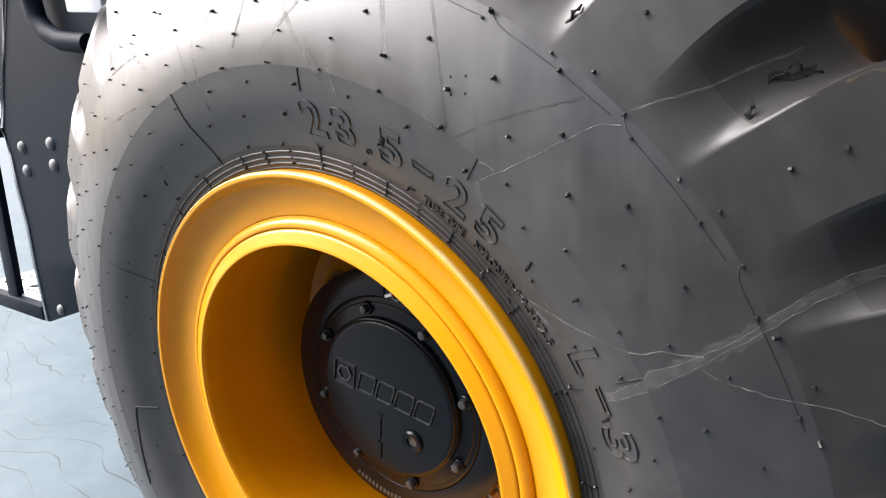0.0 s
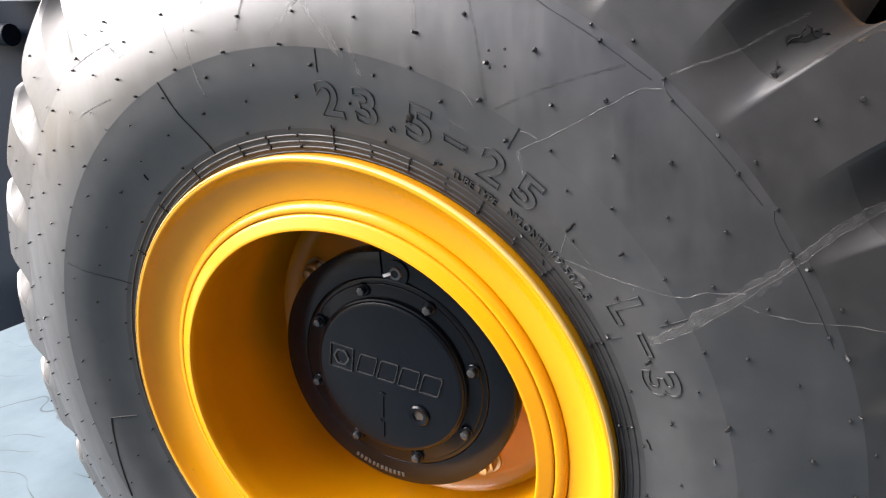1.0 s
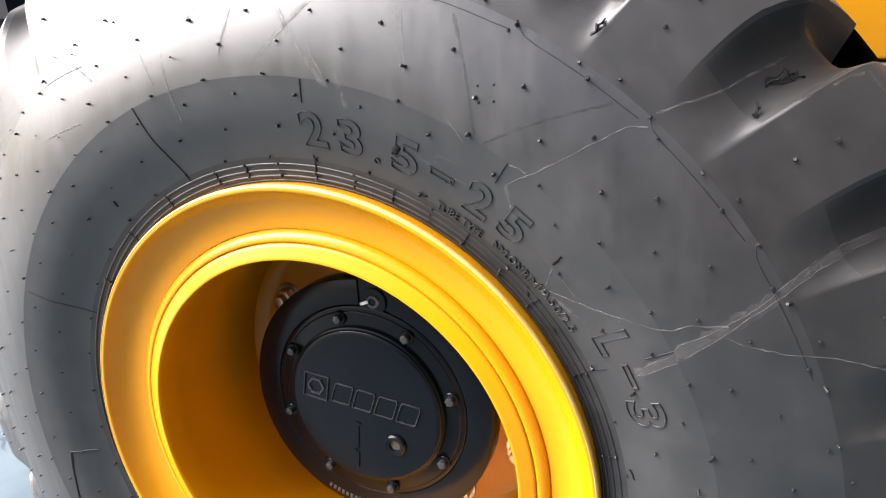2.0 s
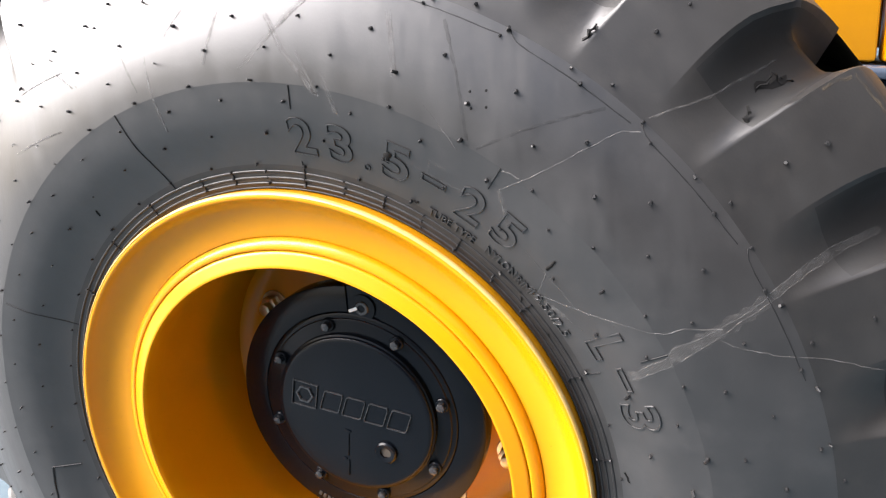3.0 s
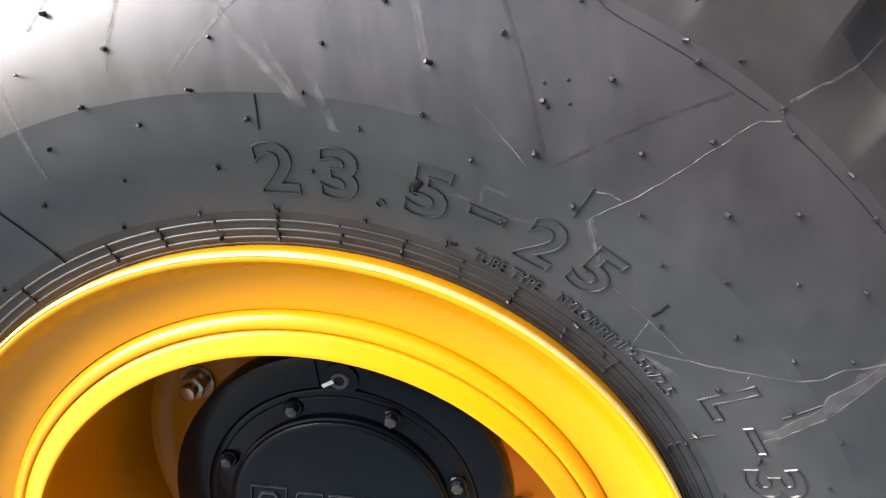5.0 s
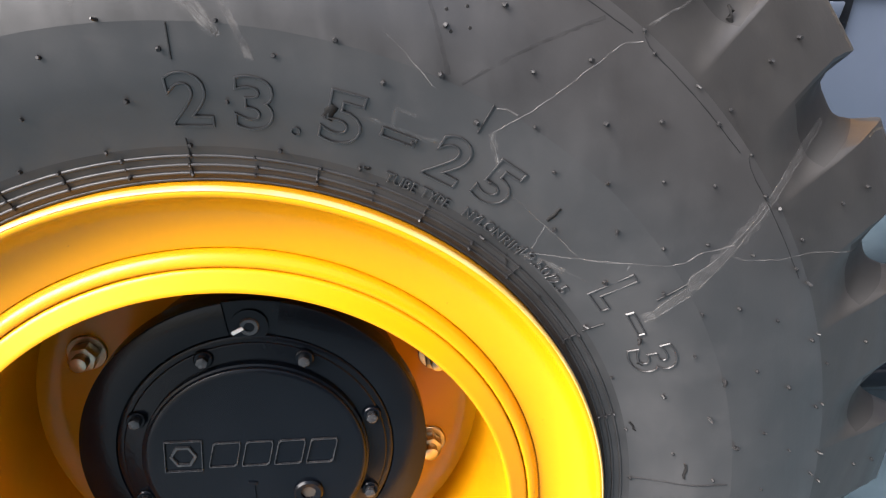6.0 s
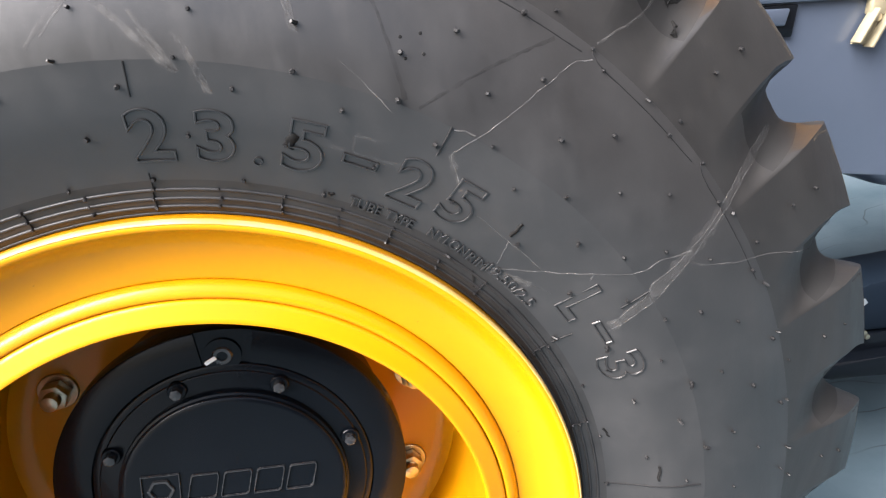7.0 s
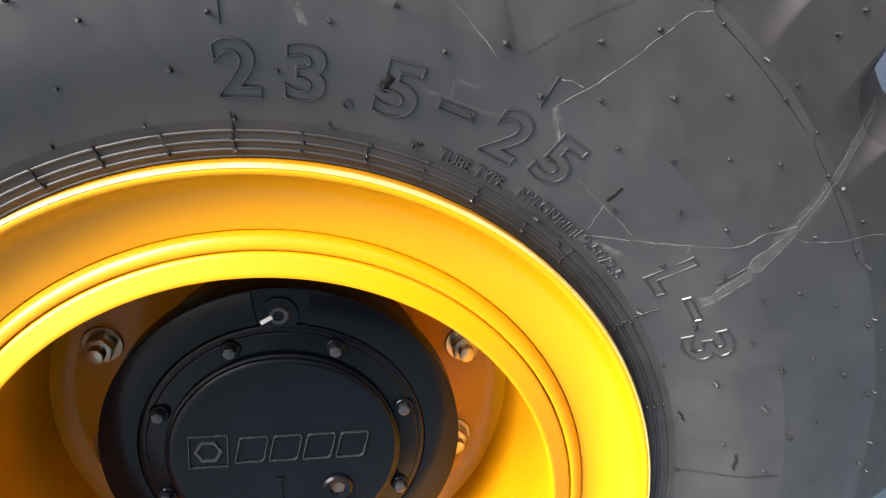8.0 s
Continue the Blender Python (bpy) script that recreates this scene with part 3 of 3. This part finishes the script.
    # black discs stand for the shade inside the moulded dimples
    dot = lathe("dimple_shade", [(0.0002, -0.0003), (0.0011, -0.0003), (0.0017, 0.0004)], TORN_SHADE, 12, closed=False)
    for r, a in ((0.5499, 60.0), (0.5576, 58.6), (0.5445, 57.8), (0.5367, 59.1)):
        part("dimple_shade", dot, tyre, CENTRE @ Matrix.Translation(on_tyre(r, a)))
    for k, (r0, a0, r1, a1, w) in enumerate(((0.4498, 41.25, 0.4651, 41.4, 0.0042), (0.403, 40.9, 0.3906, 39.0, 0.0022), (0.458, 66.6, 0.446, 67.1, 0.0085), (0.395, 33.0, 0.393, 32.0, 0.0022), (0.413, 61.9, 0.4135, 61.1, 0.0028),
                                             (0.4137, 8.0, 0.418, 6.4, 0.0024), (0.4588, 1.2, 0.4577, -1.2, 0.0034), (0.4405, 17.4, 0.4375, 17.9, 0.004), (0.437, 125.1, 0.430, 125.7, 0.003))):
        part("rubber_burr", ribbon("rubber_burr", [(r0, a0), ((r0 + r1) / 2, (a0 + a1) / 2), (r1, a1)], w, TORN_SHADE, 0.0011, 0.0010, 90 + k), tyre, CENTRE)
    for k in range(-1, 5):
        top, low = GAP + ridge(1) - PITCH * k, GAP + crease(1) - PITCH * (k + 1)
        part("dust_edge", ribbon("dust_edge", [(0.7635, top - 0.4), (0.7645, (top + low) / 2), (0.7635, low + 0.4)], 0.0032, TAN_DUST, 0.0002, 0.0010, 110 + k), tyre, CENTRE)
        part("dust_edge", ribbon("dust_edge", [(0.735, GAP + ridge(0.8) - PITCH * k - 0.3), (0.750, GAP + ridge(0.9) - PITCH * k - 0.3), (0.760, top - 0.4)], 0.0030, TAN_DUST, 0.0002, 0.0015, 120 + k), tyre, CENTRE)
    for k, (r, a) in enumerate(((0.700, 40.78), (0.708, 40.57), (0.716, 40.06), (0.722, 39.75))):
        shred = tube("torn_shred", [(-0.007, 0.001, 0.001), (-0.003, -0.003, 0.0), (0.001, -0.002, 0.002), (0.006, -0.004, 0.001), (0.010, -0.001, 0.004)], [0.0006, 0.0012, 0.0008, 0.0011, 0.0004], TORN_SHADE, 5)
        part("torn_shred", shred, tyre, CENTRE @ Matrix.Translation(on_tyre(r, a)) @ Matrix.Rotation(-radians(15 + 47 * k), 4, "Y"))
    hang = tube("rubber_burr", [(0.0, 0.001, 0.010), (0.0015, -0.003, 0.005), (-0.0018, -0.004, 0.0), (0.0012, -0.004, -0.006), (-0.0012, -0.003, -0.013), (0.0, -0.001, -0.017)], [0.0012, 0.0022, 0.0030, 0.0016, 0.0027, 0.0010], TORN_SHADE, 5)
    part("rubber_burr", hang, tyre, CENTRE @ Matrix.Translation(on_tyre(0.676, 39.87)))
    for k, (r, a, turn) in enumerate(((0.647, 53.5, 0.7), (0.696, 68.7, 0.5))):
        part("rubber_burr", hang, tyre, CENTRE @ Matrix.Translation(on_tyre(r, a)) @ Matrix.Rotation(turn, 4, "Y") @ Matrix.Scale(0.8, 4))
    # ragged black patch that paints the dark inside a torn hole
    part("torn_hole_dark", ribbon("torn_hole_dark", [(0.696, 40.98), (0.704, 40.62), (0.714, 40.21), (0.722, 39.80)], 0.0075, TORN_SHADE, 0.0006, 0.0028, 95), tyre, CENTRE)
    return tyre


# ---- rim ----
def build_rim():
    rim = thing("wheel_rim", (0, 0.15, HUB), "glossy yellow painted steel wheel rim inside the tyre", "wheel rim")
    flange = [(0.3695, -0.0024), (0.3712, -0.0036), (0.3735, -0.0038), (0.3758, -0.0030), (0.3774, -0.0010), (0.3778, 0.0030), (0.3775, 0.022), (0.370, 0.045), (0.3165, 0.050), (0.3160, 0.0275),
              (0.3185, 0.0268), (0.3250, 0.0263), (0.3330, 0.0252), (0.3410, 0.0232), (0.3485, 0.0202), (0.3550, 0.0162), (0.3610, 0.0108), (0.3655, 0.0052), (0.3685, 0.0000)]
    part("side_flange", lathe("side_flange", flange, YELLOW, 240, sharp=50), rim, CENTRE)
    # thin pale ring: the lip's highlight as a colour
    lip = [(0.3750, -0.0032), (0.3756, -0.0040), (0.3765, -0.0036), (0.3779, -0.0016), (0.3784, 0.0020), (0.3778, 0.0030), (0.3765, -0.0010)]
    part("flange_lip", lathe("flange_lip", lip, PALE_LIP, 240, sharp=60), rim, CENTRE, "outer edge with its highlight painted pale")
    ring = [(0.3152, 0.036), (0.3150, 0.0262), (0.3138, 0.0235), (0.3112, 0.0206), (0.3078, 0.0186), (0.3045, 0.0176), (0.3020, 0.0176), (0.3008, 0.0186), (0.3006, 0.036)]
    part("lock_ring", lathe("lock_ring", ring, YELLOW, 240, sharp=50), rim, CENTRE)
    base = [(0.2996, 0.040), (0.2995, 0.0180), (0.2982, 0.0164), (0.2955, 0.0154), (0.2900, 0.0134), (0.2840, 0.0112), (0.2814, 0.0102), (0.2798, 0.0106), (0.2788, 0.0124), (0.2783, 0.0165), (0.2788, 0.0250), (0.2802, 0.0340),
            (0.2806, 0.052), (0.2832, 0.058), (0.2845, 0.110), (0.2880, 0.120), (0.2880, 0.300), (0.2950, 0.300), (0.2950, 0.330), (0.2960, 0.560), (0.3060, 0.560), (0.3060, 0.060)]
    part("rim_base", lathe("rim_base", base, YELLOW, 240, sharp=40), rim, CENTRE)
    plate = [(0.150, 0.268), (0.262, 0.268), (0.276, 0.264), (0.2895, 0.250), (0.2895, 0.262), (0.278, 0.282), (0.262, 0.288), (0.150, 0.288)]
    disc = part("wheel_disc", lathe("wheel_disc", plate, YELLOW, 192, sharp=50), rim, CENTRE)
    washer = lathe("washer", [(0.009, 0.0), (0.0235, 0.0), (0.0245, 0.001), (0.0245, 0.004), (0.009, 0.004)], STEEL, 28)
    nut = prism("wheel_nut", disc_outline(0.0185, 6), 0.018, STEEL, 0.0015)
    stud = prism("stud", disc_outline(0.0105, 18), 0.014, STEEL, 0.0012)
    for k in range(10):
        a = radians(149.7 - 36 * k)
        m = CENTRE @ Matrix.Translation((0.2375 * math.cos(a), 0.0, 0.2375 * math.sin(a))) @ Matrix.Rotation(0.4 * k, 4, "Y")
        part("washer", washer, disc, m @ Matrix.Translation((0, 0.264, 0)))
        part("wheel_nut", nut, disc, m @ Matrix.Translation((0, 0.246, 0)), "bright zinc-plated wheel nut")
        part("stud", stud, disc, m @ Matrix.Translation((0, 0.233, 0)))
    return rim


# ---- hub ----
def build_hub():
    hub = thing("axle_hub", (0, 0.3, HUB), "black painted axle hub with a bolted round cover", "hub")
    case = [(0.160, 0.1528), (0.2000, 0.1528), (0.2020, 0.1532), (0.2030, 0.157), (0.2032, 0.180), (0.198, 0.184), (0.188, 0.186), (0.184, 0.194), (0.184, 0.300), (0.140, 0.345), (0.140, 0.560)]
    mid = CENTRE @ Matrix.Translation((0.0028, -0.003, 0.0035))
    part("hub_case", lathe("hub_case", case, BLACK, 144, sharp=40), hub, mid)
    # raised face with a pocket left open round the filler
    part("hub_face", arc_ring("hub_face", [(0.1616, 0.1560), (0.1616, 0.1510), (0.1624, 0.1500), (0.2008, 0.1498), (0.2026, 0.1512), (0.2030, 0.1560)], 88.2, 430.0, BLACK), hub, mid)
    lid = [(0.0005, 0.1464), (0.1512, 0.1464), (0.1522, 0.1468), (0.1532, 0.1484), (0.1594, 0.1490), (0.1606, 0.1498), (0.1611, 0.1515), (0.1611, 0.1590), (0.0005, 0.1590)]
    cover = part("hub_cover", lathe("hub_cover", lid, BLACK, 144, sharp=40), hub, mid)
    cap = [(0.0005, 0.1315), (0.1200, 0.1322), (0.1262, 0.1330), (0.1278, 0.1345), (0.1282, 0.1372), (0.1305, 0.1382), (0.1312, 0.1400), (0.1312, 0.1450), (0.0005, 0.1450)]
    part("dome_cap", lathe("dome_cap", cap, BLACK, 144, sharp=40), cover, mid)
    a0 = radians(79.3)
    at = (0.1755 * math.cos(a0), 0.1755 * math.sin(a0))
    boss = part("filler_boss", prism("filler_boss", disc_outline(0.0205, 40), 0.008, BLACK, 0.0012), hub, CENTRE @ Matrix.Translation((at[0], 0.1462, at[1])))
    part("socket_plug", lathe("socket_plug", [(0.0055, 0.003), (0.0060, -0.0022), (0.0098, -0.0026), (0.0112, -0.0010), (0.0112, 0.003)], LIGHTER_BLACK, 20), boss, CENTRE @ Matrix.Translation((at[0], 0.1467, at[1])))
    pin = box("white_tab", (0.0140, 0.0022, 0.0046), WHITE, 0.0006)
    part("white_tab", pin, boss, CENTRE @ Matrix.Translation((0.0192, 0.1446, 0.1706)) @ Matrix.Rotation(radians(-20), 4, "Y"), "small white plastic tab")
    head = prism("cover_bolt", disc_outline(0.0070, 6), 0.009, LIGHTER_BLACK, 0.001)
    collar = lathe("bolt_washer", [(0.004, 0.0), (0.0095, 0.0), (0.0106, 0.001), (0.0110, 0.0050), (0.004, 0.0040)], BLACK, 24)
    for k in range(8):
        a = radians(101.0 + 45.0 * k)
        m = mid @ Matrix.Translation((0.1445 * math.cos(a), 0.0, 0.1445 * math.sin(a))) @ Matrix.Rotation(0.7 * k, 4, "Y")
        part("bolt_washer", collar, cover, m @ Matrix.Translation((0, 0.1422, 0)))
        part("cover_bolt", head, cover, m @ Matrix.Translation((0, 0.1345, 0)))
    # emblem of plain raised outlines, its edge highlights put into a lighter black
    plane = CENTRE @ Matrix.Translation((0.0, 0.1282, 0.019)) @ Matrix.Rotation(radians(10.5), 4, "Y")

    def shape(name, outline, wide, shift):
        part(name, outline_bar(name, outline, wide, 0.0030, LIGHTER_BLACK), hub, plane @ Matrix.Translation((shift, 0, 0)))
    shape("emblem_frame", [(-0.0225, -0.0215), (0.0205, -0.0215), (0.0225, 0.0215), (-0.0205, 0.0215)], 0.0018, -0.0765)
    shape("emblem_hexagon", disc_outline(0.0165, 6), 0.0042, -0.0765)
    for x in (-0.0300, 0.0070, 0.0440, 0.0810):
        lean = [(-0.0190, -0.0175), (0.0100, -0.0175), (0.0132, -0.0150), (0.0188, 0.0135), (0.0178, 0.0175), (-0.0100, 0.0175), (-0.0132, 0.0150), (-0.0194, -0.0140)]
        shape("emblem_block", [(x + u, v) for u, v in lean], 0.0018, 0.0)
    sock = CENTRE @ Matrix.Translation((0.0519, -0.003, -0.0512))
    plug = part("drain_plug", lathe("drain_plug", [(0.009, 0.1275), (0.0150, 0.1262), (0.0175, 0.1285), (0.0178, 0.1335), (0.009, 0.1335)], BLACK, 36), hub, sock)
    part("plug_socket", lathe("plug_socket", [(0.0002, 0.1305), (0.0095, 0.1305), (0.0095, 0.1330)], DARK, 6, closed=False), plug, sock)
    for x, z, w, h, tl in ((-0.009, -0.0225, 0.011, 0.0030, -16), (-0.0165, -0.0890, 0.0020, 0.028, -9), (-0.0205, -0.0730, 0.0060, 0.0040, -10), (-0.0115, -0.0480, 0.0016, 0.040, -9)):
        part("cast_mark", box("cast_mark", (w, 0.003, h), BLACK, 0.0005), hub, CENTRE @ Matrix.Translation((x, 0.1284, z)) @ Matrix.Rotation(radians(-tl), 4, "Y"))
    bar = box("serial_bar", (0.0052, 0.0016, 0.0080), DARK, 0.0004)
    for k in range(12):
        a = radians(-119 + 2.5 * k)
        part("serial_bar", bar, hub, CENTRE @ Matrix.Translation((0.185 * math.cos(a), 0.1466, 0.185 * math.sin(a))) @ Matrix.Rotation(-a - math.pi / 2, 4, "Y"))
    return hub


build_rim()
build_hub()


# ---- the loader's body round the wheel ----
def build_ladder():
    side = thing("boarding_ladder", (-1.4, 0.3, 0.0), "black steel boarding ladder with perforated steps beside the wheel", "ladder")
    out = [(-1.365, 0.68), (-0.86, 0.84), (-0.835, 0.95), (-0.80, 1.09), (-0.735, 1.22), (-0.65, 1.34), (-0.55, 1.44), (-0.43, 1.53), (-0.43, 1.75), (-1.13, 1.75), (-1.135, 1.525), (-1.333, 1.227), (-1.326, 1.15), (-1.334, 1.072), (-1.334, 0.965), (-1.352, 0.860)]
    part("side_plate", prism("side_plate", out, 0.022, BLACK_MATT, 0.004), side, Matrix.Translation((0, 0.20, 0)))
    rivet = lathe("rivet", [(0.0005, -0.0095), (0.0080, -0.0085), (0.0130, -0.0058), (0.0158, -0.001), (0.0158, 0.003), (0.0005, 0.003)], ZINC, 20)
    for x, z in ((-1.247, 1.176), (-1.088, 1.186), (-1.252, 1.116), (-1.097, 1.134), (-1.26, 0.735)):
        part("rivet", rivet, side, Matrix.Translation((x, 0.20, z)))
    for z, wide in ((0.70, 0.44), (1.22, 0.40)):
        step = part("step", box("step", (wide, 0.26, 0.045), BLACK_MATT, 0.006), side, Matrix.Translation((-1.395 - wide / 2, 0.33, z)))
        grip = part("step_grip", box("step_grip", (wide - 0.03, 0.22, 0.008), TREAD_PLATE, 0.002), step, Matrix.Translation((-1.395 - wide / 2, 0.33, z + 0.026)))
        tooth = prism("grip_hole", disc_outline(0.004, 6), 0.003, DARK, 0.0)
        for i in range(11):
            for j in range(3):
                part("grip_hole", tooth, step, Matrix.Translation((-1.425 - i * 0.032, 0.250 + j * 0.075, z + 0.0325)) @ Matrix.Rotation(radians(-90), 4, "X"))
        rng = random.Random(int(z * 100))
        for i in range(5):
            blot = [(r * math.cos(a) * 2.2, r * math.sin(a)) for a, r in ((2 * math.pi * q / 14, rng.uniform(0.008, 0.018)) for q in range(14))]
            part("dirt_patch", prism("dirt_patch", blot, 0.002, TORN_SHADE, 0.0), step, Matrix.Translation((-1.44 - i * 0.075, 0.27 + 0.12 * (i % 2) + rng.uniform(-0.02, 0.02), z + 0.033)) @ Matrix.Rotation(0.6, 4, "Z") @ Matrix.Rotation(radians(-90), 4, "X"))
    part("back_panel", box("back_panel", (0.62, 0.02, 0.52), BLACK_MATT, 0.004), side, Matrix.Translation((-1.70, 0.475, 1.51)))
    # bright tube in place of the light that the folded edge catches
    rim = tube("edge_highlight", [(x, 0.200, z) for x, z in ((-1.130, 1.75), (-1.135, 1.525), (-1.333, 1.227), (-1.326, 1.15), (-1.334, 1.072), (-1.334, 0.965), (-1.352, 0.860), (-1.365, 0.685))], 0.006, TREAD_PLATE, 6)
    part("edge_highlight", rim, side, None, "folded plate edge, its highlight given as bright metal")
    part("side_plate", prism("side_plate", [(-1.86, 0.66), (-1.80, 0.66), (-1.80, 1.75), (-1.86, 1.75)], 0.022, BLACK_MATT, 0.004), side, Matrix.Translation((0, 0.20, 0)))
    part("riser", prism("riser", [(-1.44, 1.2), (-1.53, 0.7), (-1.60, 0.7), (-1.51, 1.2)], 0.02, BLACK_MATT, 0.004), side, Matrix.Translation((-0.035, 0.21, 0.01)))
    part("hose", tube("hose", [(-0.9, 0.175, 1.7), (-0.911, 0.172, 1.56), (-0.916, 0.17, 1.481), (-0.91, 0.17, 1.442), (-0.876, 0.17, 1.412), (-0.824, 0.17, 1.392), (-0.74, 0.18, 1.38)], 0.02, BLACK_MATT, 14), side, Matrix.Translation((-0.035, 0, 0.01)), "black rubber hose in a bend")
    side.location += Vector((0.035, 0, -0.01))
    return side


def build_tank():
    tank = thing("fuel_tank", (-1.3, 0.8, 0.0), "black painted fuel tank behind the boarding ladder", "tank")
    part("tank_body", box("tank_body", (0.56, 0.70, 0.95), BLACK_MATT, 0.05), tank, Matrix.Translation((-1.10, 0.60, 1.30)))
    part("bracket", prism("bracket", [(-0.770, 1.439), (-0.640, 1.424), (-0.640, 1.56), (-0.766, 1.56)], 0.03, BRACKET, 0.004), tank, Matrix.Translation((0, 0.150, 0.02)))
    tank.location += Vector((0.031, 0, -0.021))
    return tank


def build_hood():
    hood = thing("engine_hood", (1.4, 1.2, 0.0), "bright yellow painted steel engine hood above the wheel", "hood")
    def strip(x0, x1):
        low = lambda x: 1.262 - 0.12 * (x - 0.70)
        return [(x0, low(x0)), (x1, low(x1)), (x1, 2.1), (x0, 2.1)]
    part("hood_panel", prism("hood_panel", strip(-0.9, 0.775), 0.05, YELLOW, 0.008), hood, Matrix.Translation((0, 0.70, 0)))
    part("hood_panel", prism("hood_panel", strip(0.785, 1.245), 0.05, YELLOW, 0.008), hood, Matrix.Translation((0, 0.70, 0)))
    part("hood_panel", prism("hood_panel", strip(-0.9, 1.245), 0.05, YELLOW, 0.008), hood, Matrix.Translation((0, 1.80, 0)))
    part("hood_end", box("hood_end", (0.04, 1.04, 0.86), YELLOW, 0.01), hood, Matrix.Translation((1.222, 1.275, 1.66)))
    part("hood_end", box("hood_end", (0.04, 1.04, 0.60), YELLOW, 0.01), hood, Matrix.Translation((-0.878, 1.275, 1.79)))
    part("hood_top", box("hood_top", (2.145, 1.15, 0.06), YELLOW, 0.02), hood, Matrix.Translation((0.1725, 1.275, 2.125)))
    rail = prism("hood_rail", [(-0.9, 1.449), (2.3, 1.065), (2.3, 1.045), (-0.9, 1.429)], 0.12, GREY_BLUE, 0.006)
    part("hood_rail", rail, hood, Matrix.Translation((0, 0.645, 0)))
    hood.location += Vector((-0.0135, 0, -0.0225))
    return hood


def build_counterweight():
    block = thing("counterweight", (1.7, 1.2, 0.0), "blue-grey painted cast counterweight at the rear of the machine", "counterweight")
    out = [(0.62, 1.246), (1.06, 1.193), (1.30, 1.164), (2.45, 1.025), (2.45, 0.66), (2.05, 0.62), (1.36, 0.757), (1.272, 0.811), (1.05, 0.90), (0.62, 0.96)]
    part("casting", prism("casting", out, 1.2, GREY_BLUE, 0.03, segments=4), block, Matrix.Translation((0, 0.66, 0)))
    # black plate put in for the shaded depth of the open slot
    part("slot_recess_dark", prism("slot_recess_dark", [(0.92, 1.158), (1.116, 1.122), (1.130, 1.180), (0.94, 1.203)], 0.02, BLACK, 0.003), block, Matrix.Translation((0, 0.650, 0)))
    part("slot_plate", prism("slot_plate", [(0.92, 1.178), (1.098, 1.145), (1.110, 1.176), (0.94, 1.198)], 0.012, GREY_BLUE, 0.004), block, Matrix.Translation((0, 0.644, 0)))
    latch = part("latch", prism("latch", [(1.245, 1.085), (1.277, 1.078), (1.312, 1.130), (1.288, 1.145)], 0.006, CREAM, 0.001), block, Matrix.Translation((0, 0.648, 0)), "cream plastic latch")
    for x, z, lean in ((1.2665, 1.1165, 35.0), (1.2935, 1.1035, 34.0)):
        part("latch_cheek", box("latch_cheek", (0.005, 0.026, 0.070), CREAM, 0.001), latch, Matrix.Translation((x, 0.640, z)) @ Matrix.Rotation(radians(lean), 4, "Y"))
    part("latch_pin", prism("latch_pin", disc_outline(0.008, 16), 0.014, STEEL, 0.001), latch, Matrix.Translation((1.292, 0.638, 1.128)))
    part("latch_block", prism("latch_block", [(1.278, 1.135), (1.325, 1.125), (1.345, 1.195), (1.288, 1.200)], 0.022, CREAM, 0.004), latch, Matrix.Translation((0, 0.640, 0)))
    block.location += Vector((-0.0205, 0, -0.019))
    return block


def build_frame():
    frame_thing = thing("rear_frame", (0.6, 1.2, 0.0), "dark steel rear axle and frame under the machine", "frame")
    part("axle_tube", tube("axle_tube", [(0, 0.56, HUB), (0, 2.0, HUB)], 0.15, DARK, 24), frame_thing)
    part("frame_beam", box("frame_beam", (3.0, 0.9, 0.42), DARK, 0.02), frame_thing, Matrix.Translation((0.5, 1.35, 0.98)))
    part("tow_bar", prism("tow_bar", [(1.182, 0.332), (1.211, 0.319), (1.352, 0.297), (1.9, 0.215), (1.9, 0.270), (1.348, 0.347), (1.212, 0.365), (1.186, 0.360)], 0.07, BLACK, 0.008), frame_thing, Matrix.Translation((0, 0.62, 0)))
    part("bar_plate", prism("bar_plate", [(1.235, 0.364), (1.30, 0.352), (1.9, 0.276), (1.9, 0.33), (1.304, 0.394)], 0.10, BLACK, 0.004), frame_thing, Matrix.Translation((0, 0.66, 0)))
    part("hitch_block", prism("hitch_block", [(1.288, 0.405), (1.70, 0.33), (1.70, 0.50), (1.336, 0.525), (1.292, 0.515)], 0.16, BLACK_MATT, 0.015), frame_thing, Matrix.Translation((0, 0.66, 0)))
    part("paint_chip", prism("paint_chip", [(1.292, 0.478), (1.312, 0.470), (1.326, 0.478), (1.318, 0.490), (1.300, 0.492)], 0.002, TREAD_PLATE, 0.0), frame_thing, Matrix.Translation((0, 0.6585, 0)))
    for k, (x, z) in enumerate(((1.300, 0.402), (1.315, 0.398), (1.307, 0.410))):
        part("bar_bolt", prism("bar_bolt", disc_outline(0.007, 6), 0.02, STEEL, 0.001), frame_thing, Matrix.Translation((x, 0.64, z)))
    frame_thing.location += Vector((-0.0145, 0, -0.012))
    return frame_thing


build_ladder()
build_tank()
build_hood()
build_counterweight()
build_frame()
build_tyre()
